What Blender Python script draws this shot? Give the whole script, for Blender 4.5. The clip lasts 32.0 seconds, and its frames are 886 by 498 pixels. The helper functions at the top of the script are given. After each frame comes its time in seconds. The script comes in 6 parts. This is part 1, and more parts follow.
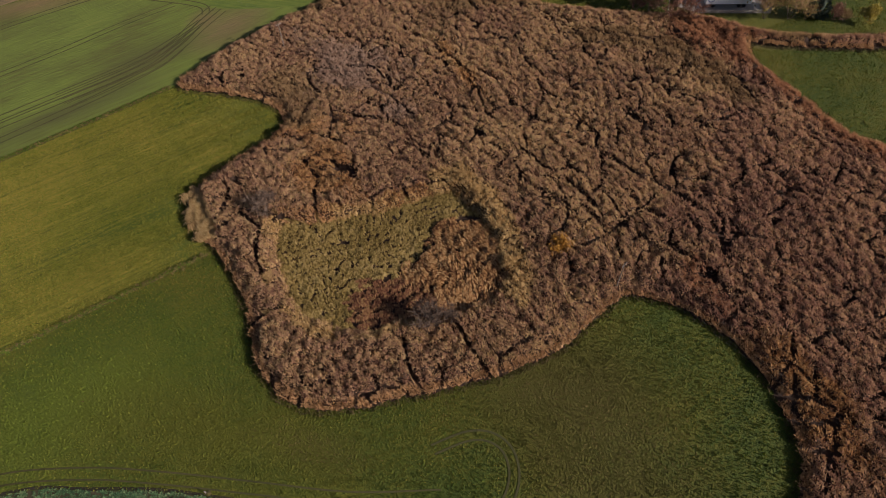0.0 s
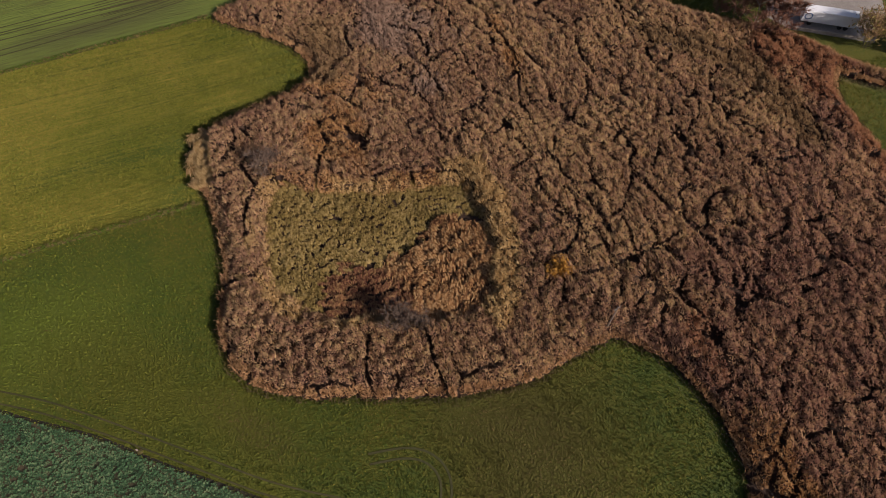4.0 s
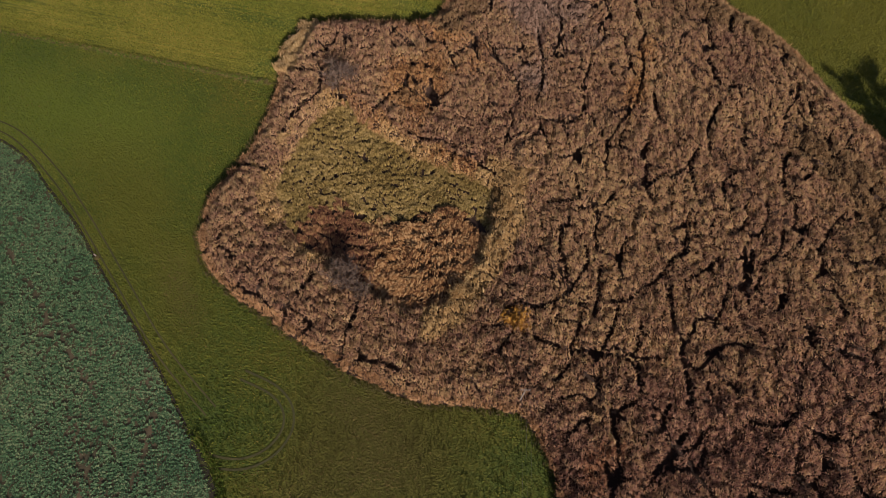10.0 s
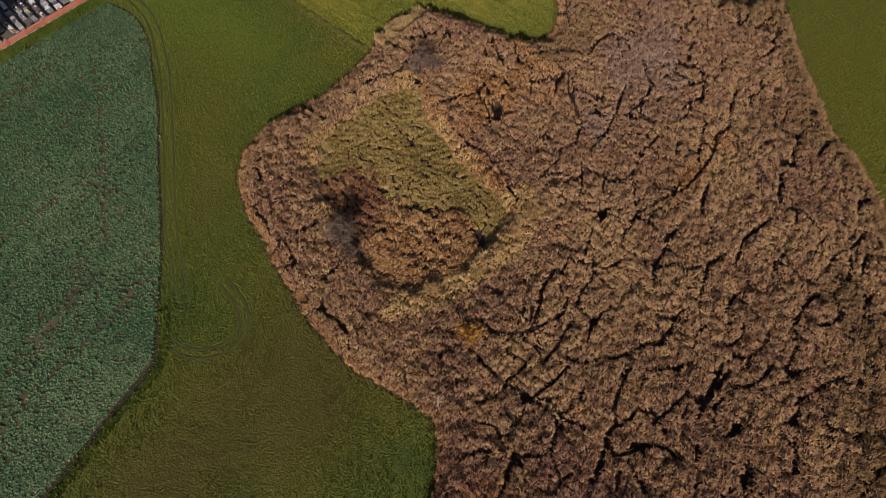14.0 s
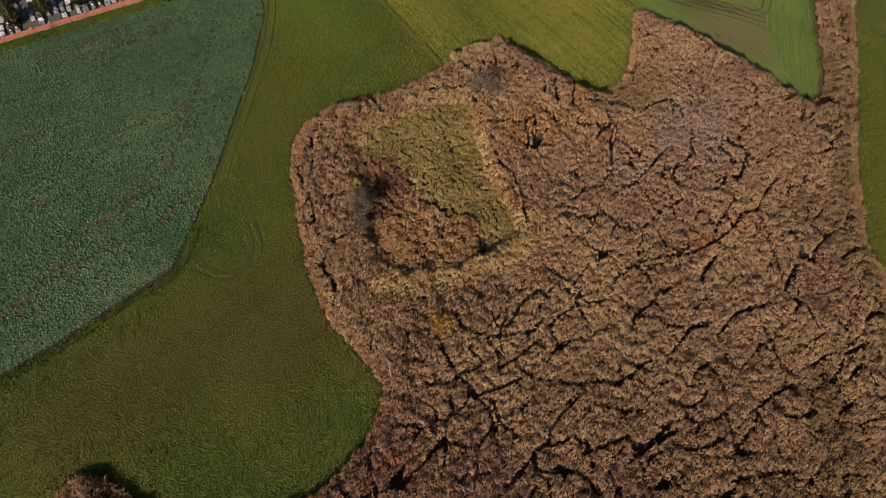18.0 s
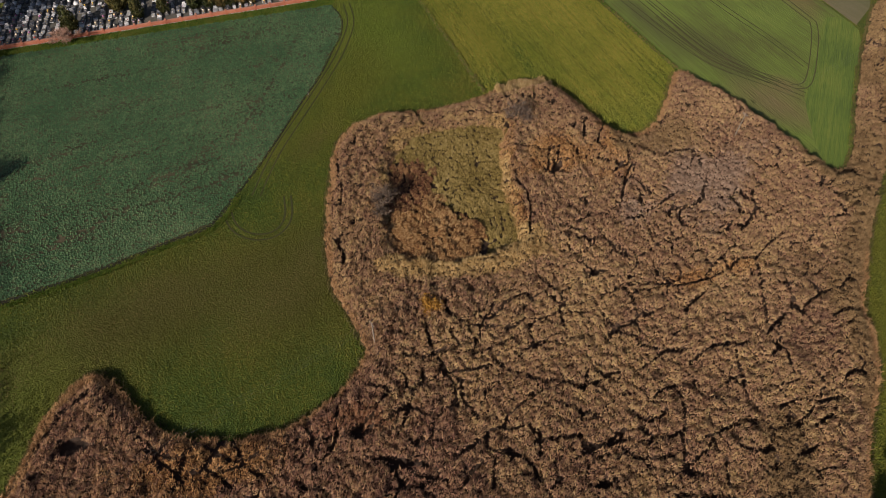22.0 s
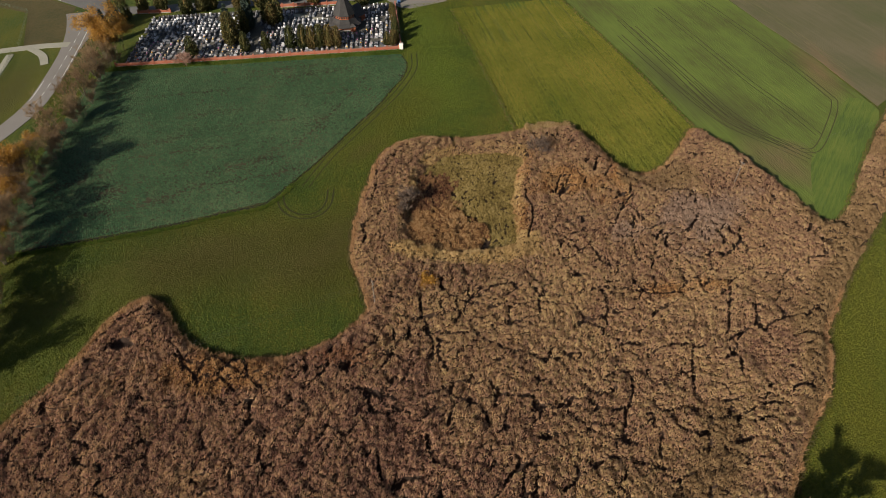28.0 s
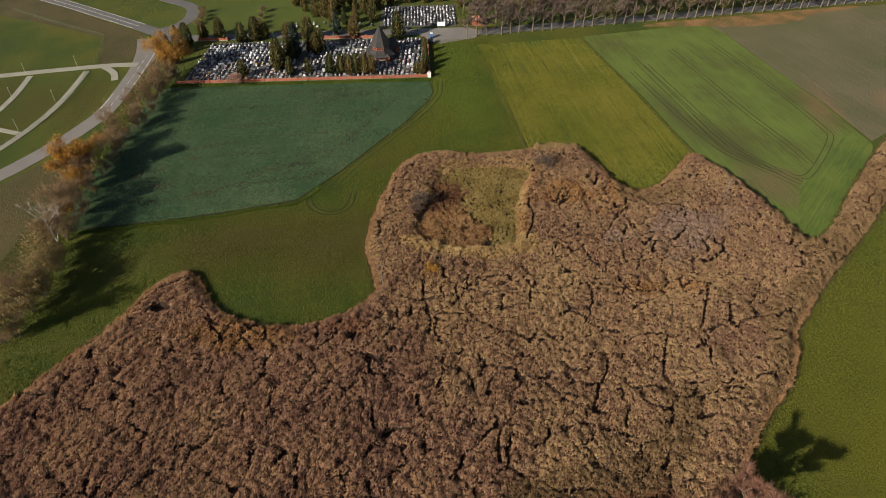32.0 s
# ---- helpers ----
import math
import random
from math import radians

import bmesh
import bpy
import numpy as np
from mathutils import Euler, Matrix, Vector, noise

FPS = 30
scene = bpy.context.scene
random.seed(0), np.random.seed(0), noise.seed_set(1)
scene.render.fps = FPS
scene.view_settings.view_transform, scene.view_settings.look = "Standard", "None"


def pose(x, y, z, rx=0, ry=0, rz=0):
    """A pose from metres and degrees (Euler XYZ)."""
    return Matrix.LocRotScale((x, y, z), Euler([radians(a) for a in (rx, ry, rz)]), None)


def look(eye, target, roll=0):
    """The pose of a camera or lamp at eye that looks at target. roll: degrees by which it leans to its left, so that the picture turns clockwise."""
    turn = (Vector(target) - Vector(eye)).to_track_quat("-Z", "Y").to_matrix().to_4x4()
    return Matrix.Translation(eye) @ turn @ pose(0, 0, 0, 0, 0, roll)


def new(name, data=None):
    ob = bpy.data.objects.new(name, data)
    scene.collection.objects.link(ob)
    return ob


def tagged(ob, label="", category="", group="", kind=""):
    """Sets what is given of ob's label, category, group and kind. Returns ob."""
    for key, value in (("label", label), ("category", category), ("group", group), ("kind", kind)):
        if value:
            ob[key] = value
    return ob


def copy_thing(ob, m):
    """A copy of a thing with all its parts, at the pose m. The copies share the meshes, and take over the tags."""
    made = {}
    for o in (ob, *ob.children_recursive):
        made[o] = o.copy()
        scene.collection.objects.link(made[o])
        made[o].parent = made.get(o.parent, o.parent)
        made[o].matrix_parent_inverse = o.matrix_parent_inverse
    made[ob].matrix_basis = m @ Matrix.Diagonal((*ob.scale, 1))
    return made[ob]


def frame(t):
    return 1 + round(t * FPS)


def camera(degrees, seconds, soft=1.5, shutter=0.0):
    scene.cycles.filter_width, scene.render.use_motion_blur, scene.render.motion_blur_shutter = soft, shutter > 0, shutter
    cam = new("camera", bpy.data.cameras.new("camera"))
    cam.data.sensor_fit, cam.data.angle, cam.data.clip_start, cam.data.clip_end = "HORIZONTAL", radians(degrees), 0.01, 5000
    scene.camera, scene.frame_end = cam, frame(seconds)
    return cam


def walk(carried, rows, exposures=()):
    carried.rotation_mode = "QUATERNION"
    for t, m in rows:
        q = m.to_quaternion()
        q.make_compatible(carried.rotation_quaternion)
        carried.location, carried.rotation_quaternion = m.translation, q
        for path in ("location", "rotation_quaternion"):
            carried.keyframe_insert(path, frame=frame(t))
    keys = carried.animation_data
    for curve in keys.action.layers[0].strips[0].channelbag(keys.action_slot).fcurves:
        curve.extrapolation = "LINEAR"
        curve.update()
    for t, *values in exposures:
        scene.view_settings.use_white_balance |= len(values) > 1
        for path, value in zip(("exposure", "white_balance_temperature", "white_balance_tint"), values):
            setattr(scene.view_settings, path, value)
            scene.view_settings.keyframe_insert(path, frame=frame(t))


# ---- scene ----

# ---- camera and its flight ----
cam = camera(70.7, 32.0, soft=0.7)
PATH = [
    (0, (-50.664, 49.129, 94.955), (-49.606, 48.618, 93.336), -2.2),
    (3, (-45.74, 38.397, 94.101), (-44.728, 38.04, 92.413), 0.5),
    (6, (-41.065, 23.011, 94.246), (-40.12, 22.902, 92.486), 0.9),
    (9, (-35.139, 6.864, 95.462), (-34.3, 7.038, 93.654), 0.8),
    (10.5, (-33.19, -0.955, 96.124), (-32.394, -0.641, 94.316), 1.0),
    (12, (-31.323, -6.725, 97.786), (-30.573, -6.316, 95.978), 3.4),
    (13, (-29.165, -11.885, 98.455), (-28.461, -11.386, 96.651), 2.9),
    (14.5, (-26.29, -19.977, 99.351), (-25.649, -19.346, 97.564), 2.2),
    (17, (-23.465, -32.43, 100.681), (-22.911, -31.611, 98.943), 2.1),
    (19, (-19.655, -43.181, 102.823), (-19.194, -42.226, 101.127), 1.0),
    (21, (-17.147, -53.507, 103.345), (-16.756, -52.427, 101.707), 0.9),
    (23, (-14.039, -65.101, 102.627), (-13.721, -63.895, 101.063), 0.1),
    (25, (-9.724, -75.349, 103.718), (-9.489, -74.055, 102.211), -0.5),
    (28, (-5.642, -91.338, 104.176), (-5.495, -89.93, 102.763), -0.8),
    (30, (-2.726, -101.169, 104.943), (-2.632, -99.704, 103.584), -0.8),
    (32, (0.604, -112.093, 105.691), (0.641, -110.576, 104.389), -1.0),
]
EXPOSURES = [(0.0, 0.52, 6500, 21), (8.0, 0.53, 6500, 24), (13.0, 0.54, 6500, 20), (18.0, 0.54, 6500, 17), (24.0, 0.56, 6500, 11), (28.0, 0.60, 6500, 9), (32.0, 0.62, 6500, 9)]
walk(cam, [(t, look(e, g, r)) for t, e, g, r in PATH], EXPOSURES)

# ---- daylight: a low autumn sun from the south-west under a clear sky ----
SUN_FROM = Vector((-0.766, -0.643, 0.0)).normalized()
SUN_UP = radians(25.5)
world = bpy.data.worlds.new("sky")
scene.world = world
world.use_nodes = True
_sky = world.node_tree.nodes.new("ShaderNodeTexSky")
_sky.sky_type, _sky.sun_disc = "NISHITA", False
_sky.sun_elevation, _sky.sun_rotation = SUN_UP, math.atan2(SUN_FROM.x, SUN_FROM.y) % (2 * math.pi)
_sky.dust_density = 2.0
_bg = world.node_tree.nodes["Background"]
_bg.inputs["Strength"].default_value = 0.05
world.node_tree.links.new(_sky.outputs[0], _bg.inputs["Color"])
_sun = new("sun", bpy.data.lights.new("sun", "SUN"))
_sun.data.energy, _sun.data.angle, _sun.data.color = 4.9, radians(0.5), (1.0, 0.9, 0.76)
_sun.matrix_world = look(SUN_FROM * 200 * math.cos(SUN_UP) + Vector((0, 0, 200 * math.sin(SUN_UP))), (0, 0, 0))


# ---- materials ----
def material(name, colours, rough=0.85, coarse=0.05, fine=1.5, bump=0.3, bump_scale=None, island=0.0, per_object=0.0,
             metal=0.0, stretch=(1, 1, 1), turn=0.0, spread=0.16, spec=0.3, translucent=0.0, relief=0.12, weights=(1.1, 0.9), lines=(), spots=()):
    """Colours mixed by a coarse and a fine noise in world metres, grain by island or by object, and a fine relief.
    turn: the way of the grain; lines: rows of (spacing, length, strength) along it; spots: worn patches (x, y, rx, ry, degrees, colour)."""
    m = bpy.data.materials.new(name)
    m.use_nodes = True
    nt = m.node_tree
    n, ln = nt.nodes, nt.links
    bsdf = n["Principled BSDF"]
    bsdf.inputs["Roughness"].default_value = rough
    bsdf.inputs["Metallic"].default_value = metal
    bsdf.inputs["Specular IOR Level"].default_value = spec
    geo = n.new("ShaderNodeNewGeometry")
    turned = n.new("ShaderNodeMapping")
    turned.inputs["Rotation"].default_value = (0, 0, -turn)
    ln.new(geo.outputs["Position"], turned.inputs["Vector"])

    def scaled(by):
        t = n.new("ShaderNodeMapping")
        t.inputs["Scale"].default_value = by
        ln.new(turned.outputs["Vector"], t.inputs["Vector"])
        return t

    mapping = scaled(stretch)

    def noise_tex(scale, detail, vec):
        t = n.new("ShaderNodeTexNoise")
        t.inputs["Scale"].default_value, t.inputs["Detail"].default_value = scale, detail
        t.inputs["Roughness"].default_value = 0.6
        ln.new(vec, t.inputs["Vector"])
        return t.outputs["Fac"]

    def maths(op, a, b):
        t = n.new("ShaderNodeMath")
        t.operation = op
        for k, v in enumerate((a, b)):
            if isinstance(v, bpy.types.NodeSocket):
                ln.new(v, t.inputs[k])
            else:
                t.inputs[k].default_value = v
        return t.outputs[0]

    big = noise_tex(coarse, 4, geo.outputs["Position"])
    small = noise_tex(fine, 4, mapping.outputs["Vector"])
    value = maths("ADD", maths("MULTIPLY", big, weights[0]), maths("MULTIPLY", small, weights[1]))
    for spacing, length, strength in lines:
        row = noise_tex(1.0, 1, scaled((1 / length, 1 / spacing, 0.01)).outputs["Vector"])
        value = maths("ADD", value, maths("MULTIPLY", maths("SUBTRACT", row, 0.5), strength))
    if island:
        value = maths("ADD", value, maths("MULTIPLY", maths("SUBTRACT", geo.outputs["Random Per Island"], 0.5), island))
    if per_object:
        info = n.new("ShaderNodeObjectInfo")
        value = maths("ADD", value, maths("MULTIPLY", maths("SUBTRACT", info.outputs["Random"], 0.5), per_object))
    ramp = n.new("ShaderNodeValToRGB")
    el = ramp.color_ramp.elements
    count = len(colours)
    lo, hi = 0.5 - spread, 0.5 + spread
    el[0].position, el[0].color = lo, (*colours[0], 1)
    el[1].position, el[1].color = hi, (*colours[-1], 1)
    for k in range(1, count - 1):
        e = el.new(lo + (hi - lo) * k / (count - 1))
        e.color = (*colours[k], 1)
    ln.new(maths("MULTIPLY", value, 0.5), ramp.inputs["Fac"])
    colour = ramp.outputs["Color"]
    for x, y, rx, ry, a, tone in spots:
        at = n.new("ShaderNodeMapping")
        at.vector_type = "TEXTURE"
        at.inputs["Location"].default_value, at.inputs["Rotation"].default_value, at.inputs["Scale"].default_value = (x, y, 0), (0, 0, radians(a)), (rx, ry, 50)
        ln.new(geo.outputs["Position"], at.inputs["Vector"])
        ball = n.new("ShaderNodeTexGradient")
        ball.gradient_type = "SPHERICAL"
        ln.new(at.outputs["Vector"], ball.inputs["Vector"])
        mask = maths("MULTIPLY", maths("MULTIPLY", ball.outputs["Fac"], 2.6), maths("MULTIPLY", small, big))
        soft_mask = n.new("ShaderNodeClamp")
        ln.new(maths("MULTIPLY", mask, 1.7), soft_mask.inputs["Value"])
        mixed = n.new("ShaderNodeMix")
        mixed.data_type = "RGBA"
        mixed.inputs[7].default_value = (*tone, 1)
        ln.new(soft_mask.outputs[0], mixed.inputs[0])
        ln.new(colour, mixed.inputs[6])
        colour = mixed.outputs[2]
    ln.new(colour, bsdf.inputs["Base Color"])
    if bump:
        b = n.new("ShaderNodeBump")
        b.inputs["Strength"].default_value, b.inputs["Distance"].default_value = bump, relief
        ln.new(noise_tex(bump_scale or fine * 2, 5, mapping.outputs["Vector"]), b.inputs["Height"])
        ln.new(b.outputs["Normal"], bsdf.inputs["Normal"])
    if translucent:
        tr = n.new("ShaderNodeBsdfTranslucent")
        ln.new(colour, tr.inputs["Color"])
        mix = n.new("ShaderNodeMixShader")
        mix.inputs[0].default_value = translucent
        ln.new(bsdf.outputs[0], mix.inputs[1])
        ln.new(tr.outputs[0], mix.inputs[2])
        ln.new(mix.outputs[0], n["Material Output"].inputs["Surface"])
    return m


WORN = (0.060, 0.058, 0.005)
LUSH = (0.080, 0.088, 0.006)
LITTERED = (0.19, 0.16, 0.08)
# patches of lusher, worn or leaf-strewn grass
GROWTH = ((-48, 16, 38, 17, 8, WORN), (-22, 14, 16, 22, -15, WORN), (-12, 55, 12, 5, 45, WORN), (-82, 4, 18, 9, 40, WORN), (112, -30, 50, 70, -40, LUSH), (94, -46, 34, 48, -40, (0.10, 0.100, 0.006)), (26.6, -80.6, 9, 2.6, 57, LITTERED), (13, 92, 17, 40, 0, (0.082, 0.112, 0.009)), (12, 128, 16, 26, 0, (0.082, 0.112, 0.009)), (-78, 0, 14, 24, -35, (0.078, 0.094, 0.007)), (-22, 62, 10, 26, -36, LUSH), (-6, 64, 12, 34, -36, LUSH), (-60, 188, 75, 42, 0, (0.072, 0.096, 0.012)),
                           (-141, 95, 15, 30, -10, WORN), (-157, 108, 10, 26, 0, WORN), (-124, 100, 8, 34, 0, WORN))
M_MEADOW = material("meadow_grass", [(0.027, 0.047, 0.003), (0.040, 0.064, 0.004), (0.064, 0.076, 0.005), (0.087, 0.088, 0.007), (0.084, 0.068, 0.011)],
                    coarse=0.035, fine=1.6, bump=1.0, bump_scale=3.0, spread=0.16, relief=0.6, weights=(1.2, 0.8), turn=radians(96), lines=((2.4, 60, 0.2), (0.8, 25, 0.16)),
                    spots=GROWTH)
M_YELLOW = material("stubbly_meadow", [(0.052, 0.074, 0.006), (0.120, 0.122, 0.012), (0.185, 0.162, 0.020), (0.25, 0.195, 0.032)],
                    coarse=0.05, fine=2.4, bump=1.0, bump_scale=4.0, stretch=(0.16, 1, 1), turn=radians(95.4), spread=0.19, relief=0.4, weights=(0.8, 1.0), lines=((0.7, 30, 0.8), (3.2, 120, 0.6)),
                    spots=((58, 34, 26, 15, 20, (0.072, 0.10, 0.012)), (40, 62, 20, 7, 0, (0.072, 0.10, 0.012)), (45, 143, 30, 7, 6, (0.06, 0.095, 0.010))))
M_CEREAL = material("young_cereal", [(0.070, 0.074, 0.017), (0.086, 0.110, 0.020), (0.102, 0.138, 0.023), (0.128, 0.148, 0.029)],
                    coarse=0.04, fine=1.4, bump=0.8, bump_scale=2.4, stretch=(0.1, 1, 1), turn=radians(98.8), spread=0.16, relief=0.25, weights=(1.2, 0.7), lines=((0.7, 30, 0.4), (4.0, 120, 0.35)),
                    spots=((98, 55, 7, 20, 8, (0.060, 0.062, 0.018)), (100, 34, 8, 16, 30, (0.125, 0.096, 0.04)), (106, 39, 6, 7, 30, (0.115, 0.095, 0.035)), (136, 80, 6, 22, -10, (0.15, 0.10, 0.045)),
                           (86, 78, 5, 30, 8, (0.064, 0.072, 0.018))))
M_BRIGHT = material("fresh_cereal", [(0.052, 0.082, 0.015), (0.080, 0.118, 0.018), (0.115, 0.142, 0.024)], coarse=0.06, fine=1.8,
                    bump=0.9, bump_scale=3.0, stretch=(0.12, 1, 1), turn=radians(48), spread=0.17, relief=0.3, lines=((1.0, 40, 0.9),))
M_PLOUGH = material("harrowed_soil", [(0.080, 0.084, 0.032), (0.100, 0.092, 0.044), (0.122, 0.104, 0.056), (0.145, 0.116, 0.068)],
                    coarse=0.03, fine=1.2, bump=0.8, bump_scale=2.2, stretch=(0.1, 1, 1), turn=radians(102), spread=0.18, relief=0.25, weights=(1.3, 0.6), lines=((2.0, 90, 0.3), (7, 200, 0.3)),
                    spots=((140, 78, 5, 24, -8, (0.16, 0.105, 0.055)), (165, 85, 13, 7, 45, (0.15, 0.105, 0.055))))
M_SOIL = material("crop_soil", [(0.030, 0.030, 0.015), (0.058, 0.047, 0.025), (0.098, 0.074, 0.044)], coarse=0.06, fine=0.5,
                  bump=0.8, bump_scale=4, spread=0.14, stretch=(0.15, 1, 1), turn=radians(4))
M_RAPE = material("rapeseed_leaf", [(0.018, 0.048, 0.018), (0.034, 0.080, 0.031), (0.060, 0.122, 0.050), (0.115, 0.15, 0.07)], rough=0.6,
                  coarse=0.05, fine=0.6, bump=0, island=0.8, spread=0.2, spec=0.35)
M_REED = material("dry_reed", [(0.103, 0.048, 0.040), (0.199, 0.106, 0.075), (0.330, 0.195, 0.120), (0.446, 0.290, 0.166), (0.545, 0.405, 0.197)],
                  coarse=0.05, fine=0.75, bump=0, island=0.7, weights=(1.0, 1.25), spread=0.25, translucent=0.48)
M_REED_DARK = material("dark_reed", [(0.101, 0.044, 0.038), (0.190, 0.096, 0.071), (0.302, 0.168, 0.115), (0.414, 0.254, 0.157), (0.525, 0.357, 0.188)],
                       coarse=0.06, fine=0.75, bump=0, island=0.7, weights=(1.0, 1.25), spread=0.25, translucent=0.45)
M_REED_GREY = material("grey_reed", [(0.15, 0.090, 0.064), (0.28, 0.182, 0.132), (0.385, 0.268, 0.196), (0.48, 0.355, 0.262)],
                       coarse=0.06, fine=0.75, bump=0, island=0.7, weights=(1.0, 1.25), spread=0.25, translucent=0.48)
M_REED_OLIVE = material("olive_reed", [(0.12, 0.069, 0.036), (0.21, 0.130, 0.066), (0.305, 0.200, 0.104), (0.40, 0.275, 0.138)],
                        coarse=0.06, fine=0.75, bump=0, island=0.7, weights=(1.0, 1.25), spread=0.25, translucent=0.48)
M_REED_RUST = material("rust_reed", [(0.135, 0.052, 0.030), (0.235, 0.105, 0.058), (0.33, 0.165, 0.088), (0.41, 0.23, 0.12)],
                       coarse=0.06, fine=0.75, bump=0, island=0.7, weights=(1.0, 1.25), spread=0.25, translucent=0.48)
# litter colour sunk to near-black, shade between the stalks painted in
M_THATCH_SHADE = material("reed_thatch_shade", [(0.017, 0.009, 0.006), (0.034, 0.019, 0.012), (0.056, 0.034, 0.021)], coarse=0.2, fine=2.0, bump=0.8,
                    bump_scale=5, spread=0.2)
M_STRAW = material("straw_grass", [(0.21, 0.115, 0.058), (0.37, 0.215, 0.104), (0.49, 0.315, 0.158)], coarse=0.07, fine=0.5, bump=0,
                   island=0.7, spread=0.22, translucent=0.35)
M_RIM = material("pale_rim_grass", [(0.259, 0.162, 0.065), (0.400, 0.265, 0.113), (0.518, 0.362, 0.167), (0.605, 0.443, 0.216)], coarse=0.08,
                 fine=0.5, bump=0, island=0.8, spread=0.22, translucent=0.35)
M_SEDGE = material("olive_sedge", [(0.135, 0.092, 0.024), (0.25, 0.182, 0.052), (0.355, 0.255, 0.082), (0.45, 0.33, 0.13)], coarse=0.12,
                   fine=0.5, bump=0, island=0.9, spread=0.2, translucent=0.25)
M_GOLD = material("golden_sedge", [(0.134, 0.059, 0.024), (0.268, 0.133, 0.052), (0.391, 0.217, 0.087), (0.494, 0.306, 0.140)], coarse=0.15, fine=0.5,
                  bump=0, island=0.85, spread=0.2, translucent=0.25)
M_RUST = material("rusty_sedge", [(0.12, 0.046, 0.026), (0.20, 0.090, 0.046), (0.28, 0.14, 0.066), (0.36, 0.21, 0.09)], coarse=0.15, fine=0.5,
                  bump=0, island=0.85, spread=0.2, translucent=0.25)
M_GRASSBLADE = material("grass_blade", [(0.030, 0.060, 0.003), (0.056, 0.089, 0.006), (0.088, 0.111, 0.008), (0.129, 0.127, 0.013), (0.137, 0.105, 0.020)],
                        coarse=0.035, fine=0.6, bump=0, island=0.6, spread=0.17, translucent=0.2, weights=(1.45, 0.55), spots=GROWTH)
M_BARE = material("thin_cereal", [(0.090, 0.092, 0.030), (0.11, 0.098, 0.040), (0.14, 0.11, 0.055)], coarse=0.12, fine=1.4, bump=0.8, bump_scale=3,
                  stretch=(0.15, 1, 1), turn=radians(100), spread=0.13, relief=0.3)
M_EDGE_STRIP = material("dark_edge_strip", [(0.018, 0.016, 0.010), (0.030, 0.025, 0.015)], fine=2, bump=0.8)
M_VERGE = material("uncut_grass", [(0.035, 0.070, 0.006), (0.060, 0.105, 0.009), (0.095, 0.135, 0.014), (0.15, 0.14, 0.03)], coarse=0.08, fine=0.6, bump=0, island=0.7,
                   spread=0.2, translucent=0.25)
M_WITHERED = material("withered_grass", [(0.050, 0.046, 0.010), (0.085, 0.066, 0.018), (0.12, 0.085, 0.028)], coarse=0.06, fine=0.6, bump=0, island=0.7, spread=0.2, translucent=0.2)
M_DEADGRASS = material("dead_grass", [(0.09, 0.078, 0.022), (0.16, 0.125, 0.045), (0.25, 0.185, 0.08)], coarse=0.2, fine=0.6, bump=0, island=0.7, spread=0.2, translucent=0.25)
M_STUBBLE = material("stubble_blade", [(0.076, 0.101, 0.009), (0.136, 0.143, 0.016), (0.207, 0.178, 0.032)], coarse=0.05, fine=0.6, bump=0, island=0.7, spread=0.2, translucent=0.2)
M_TRACK = material("wheel_track", [(0.026, 0.030, 0.008), (0.042, 0.042, 0.012), (0.065, 0.055, 0.02)], fine=1.5, bump=0.6, spread=0.18)
M_ASPHALT = material("worn_asphalt", [(0.15, 0.135, 0.12), (0.18, 0.165, 0.15), (0.21, 0.195, 0.18)], rough=0.8, coarse=0.1, fine=3, bump=0.2, spread=0.2)
M_ASPHALT_DARK = material("asphalt", [(0.095, 0.09, 0.085), (0.115, 0.11, 0.105), (0.14, 0.135, 0.13)], rough=0.8, coarse=0.1, fine=3, bump=0.2)
M_PAVING = material("path_paving", [(0.22, 0.21, 0.17), (0.27, 0.26, 0.21), (0.31, 0.30, 0.25)], rough=0.8, coarse=0.2, fine=4, bump=0.2)
M_LINE = material("road_paint", [(0.55, 0.55, 0.52), (0.68, 0.68, 0.65)], rough=0.7, fine=2, bump=0.05)
M_LITTER = material("leaf_litter", [(0.06, 0.075, 0.015), (0.12, 0.085, 0.03), (0.21, 0.115, 0.045), (0.26, 0.15, 0.065)], coarse=0.12, fine=1.6,
                    bump=0.8, spread=0.13)
M_ROUGH = material("rough_grass", [(0.034, 0.038, 0.009), (0.060, 0.052, 0.015), (0.088, 0.068, 0.024), (0.052, 0.058, 0.013)], coarse=0.06, fine=1.0,
                   bump=1.0, bump_scale=2, spread=0.2, relief=0.5)
M_BRICK = material("red_brick", [(0.20, 0.062, 0.038), (0.27, 0.088, 0.053), (0.32, 0.115, 0.072)], rough=0.85, coarse=0.4, fine=4, bump=0.4, per_object=0.3)
M_COPING = material("concrete_coping", [(0.24, 0.105, 0.075), (0.30, 0.14, 0.10)], fine=3, bump=0.2, per_object=0.3)
M_PLASTER = material("white_plaster", [(0.62, 0.60, 0.56), (0.74, 0.72, 0.68)], fine=2, bump=0.1)
M_GRANITE = material("polished_granite", [(0.022, 0.022, 0.024), (0.048, 0.048, 0.052), (0.102, 0.098, 0.096), (0.240, 0.234, 0.228)], rough=0.28, coarse=0.3,
                     fine=6, bump=0, per_object=1.0, spread=0.28, spec=0.5)
M_STONE = material("pale_gravestone", [(0.033, 0.034, 0.042), (0.091, 0.095, 0.107), (0.234, 0.240, 0.254), (0.546, 0.546, 0.559)], rough=0.35, coarse=0.3, fine=6, bump=0,
                   per_object=1.1, spread=0.24, spec=0.5)
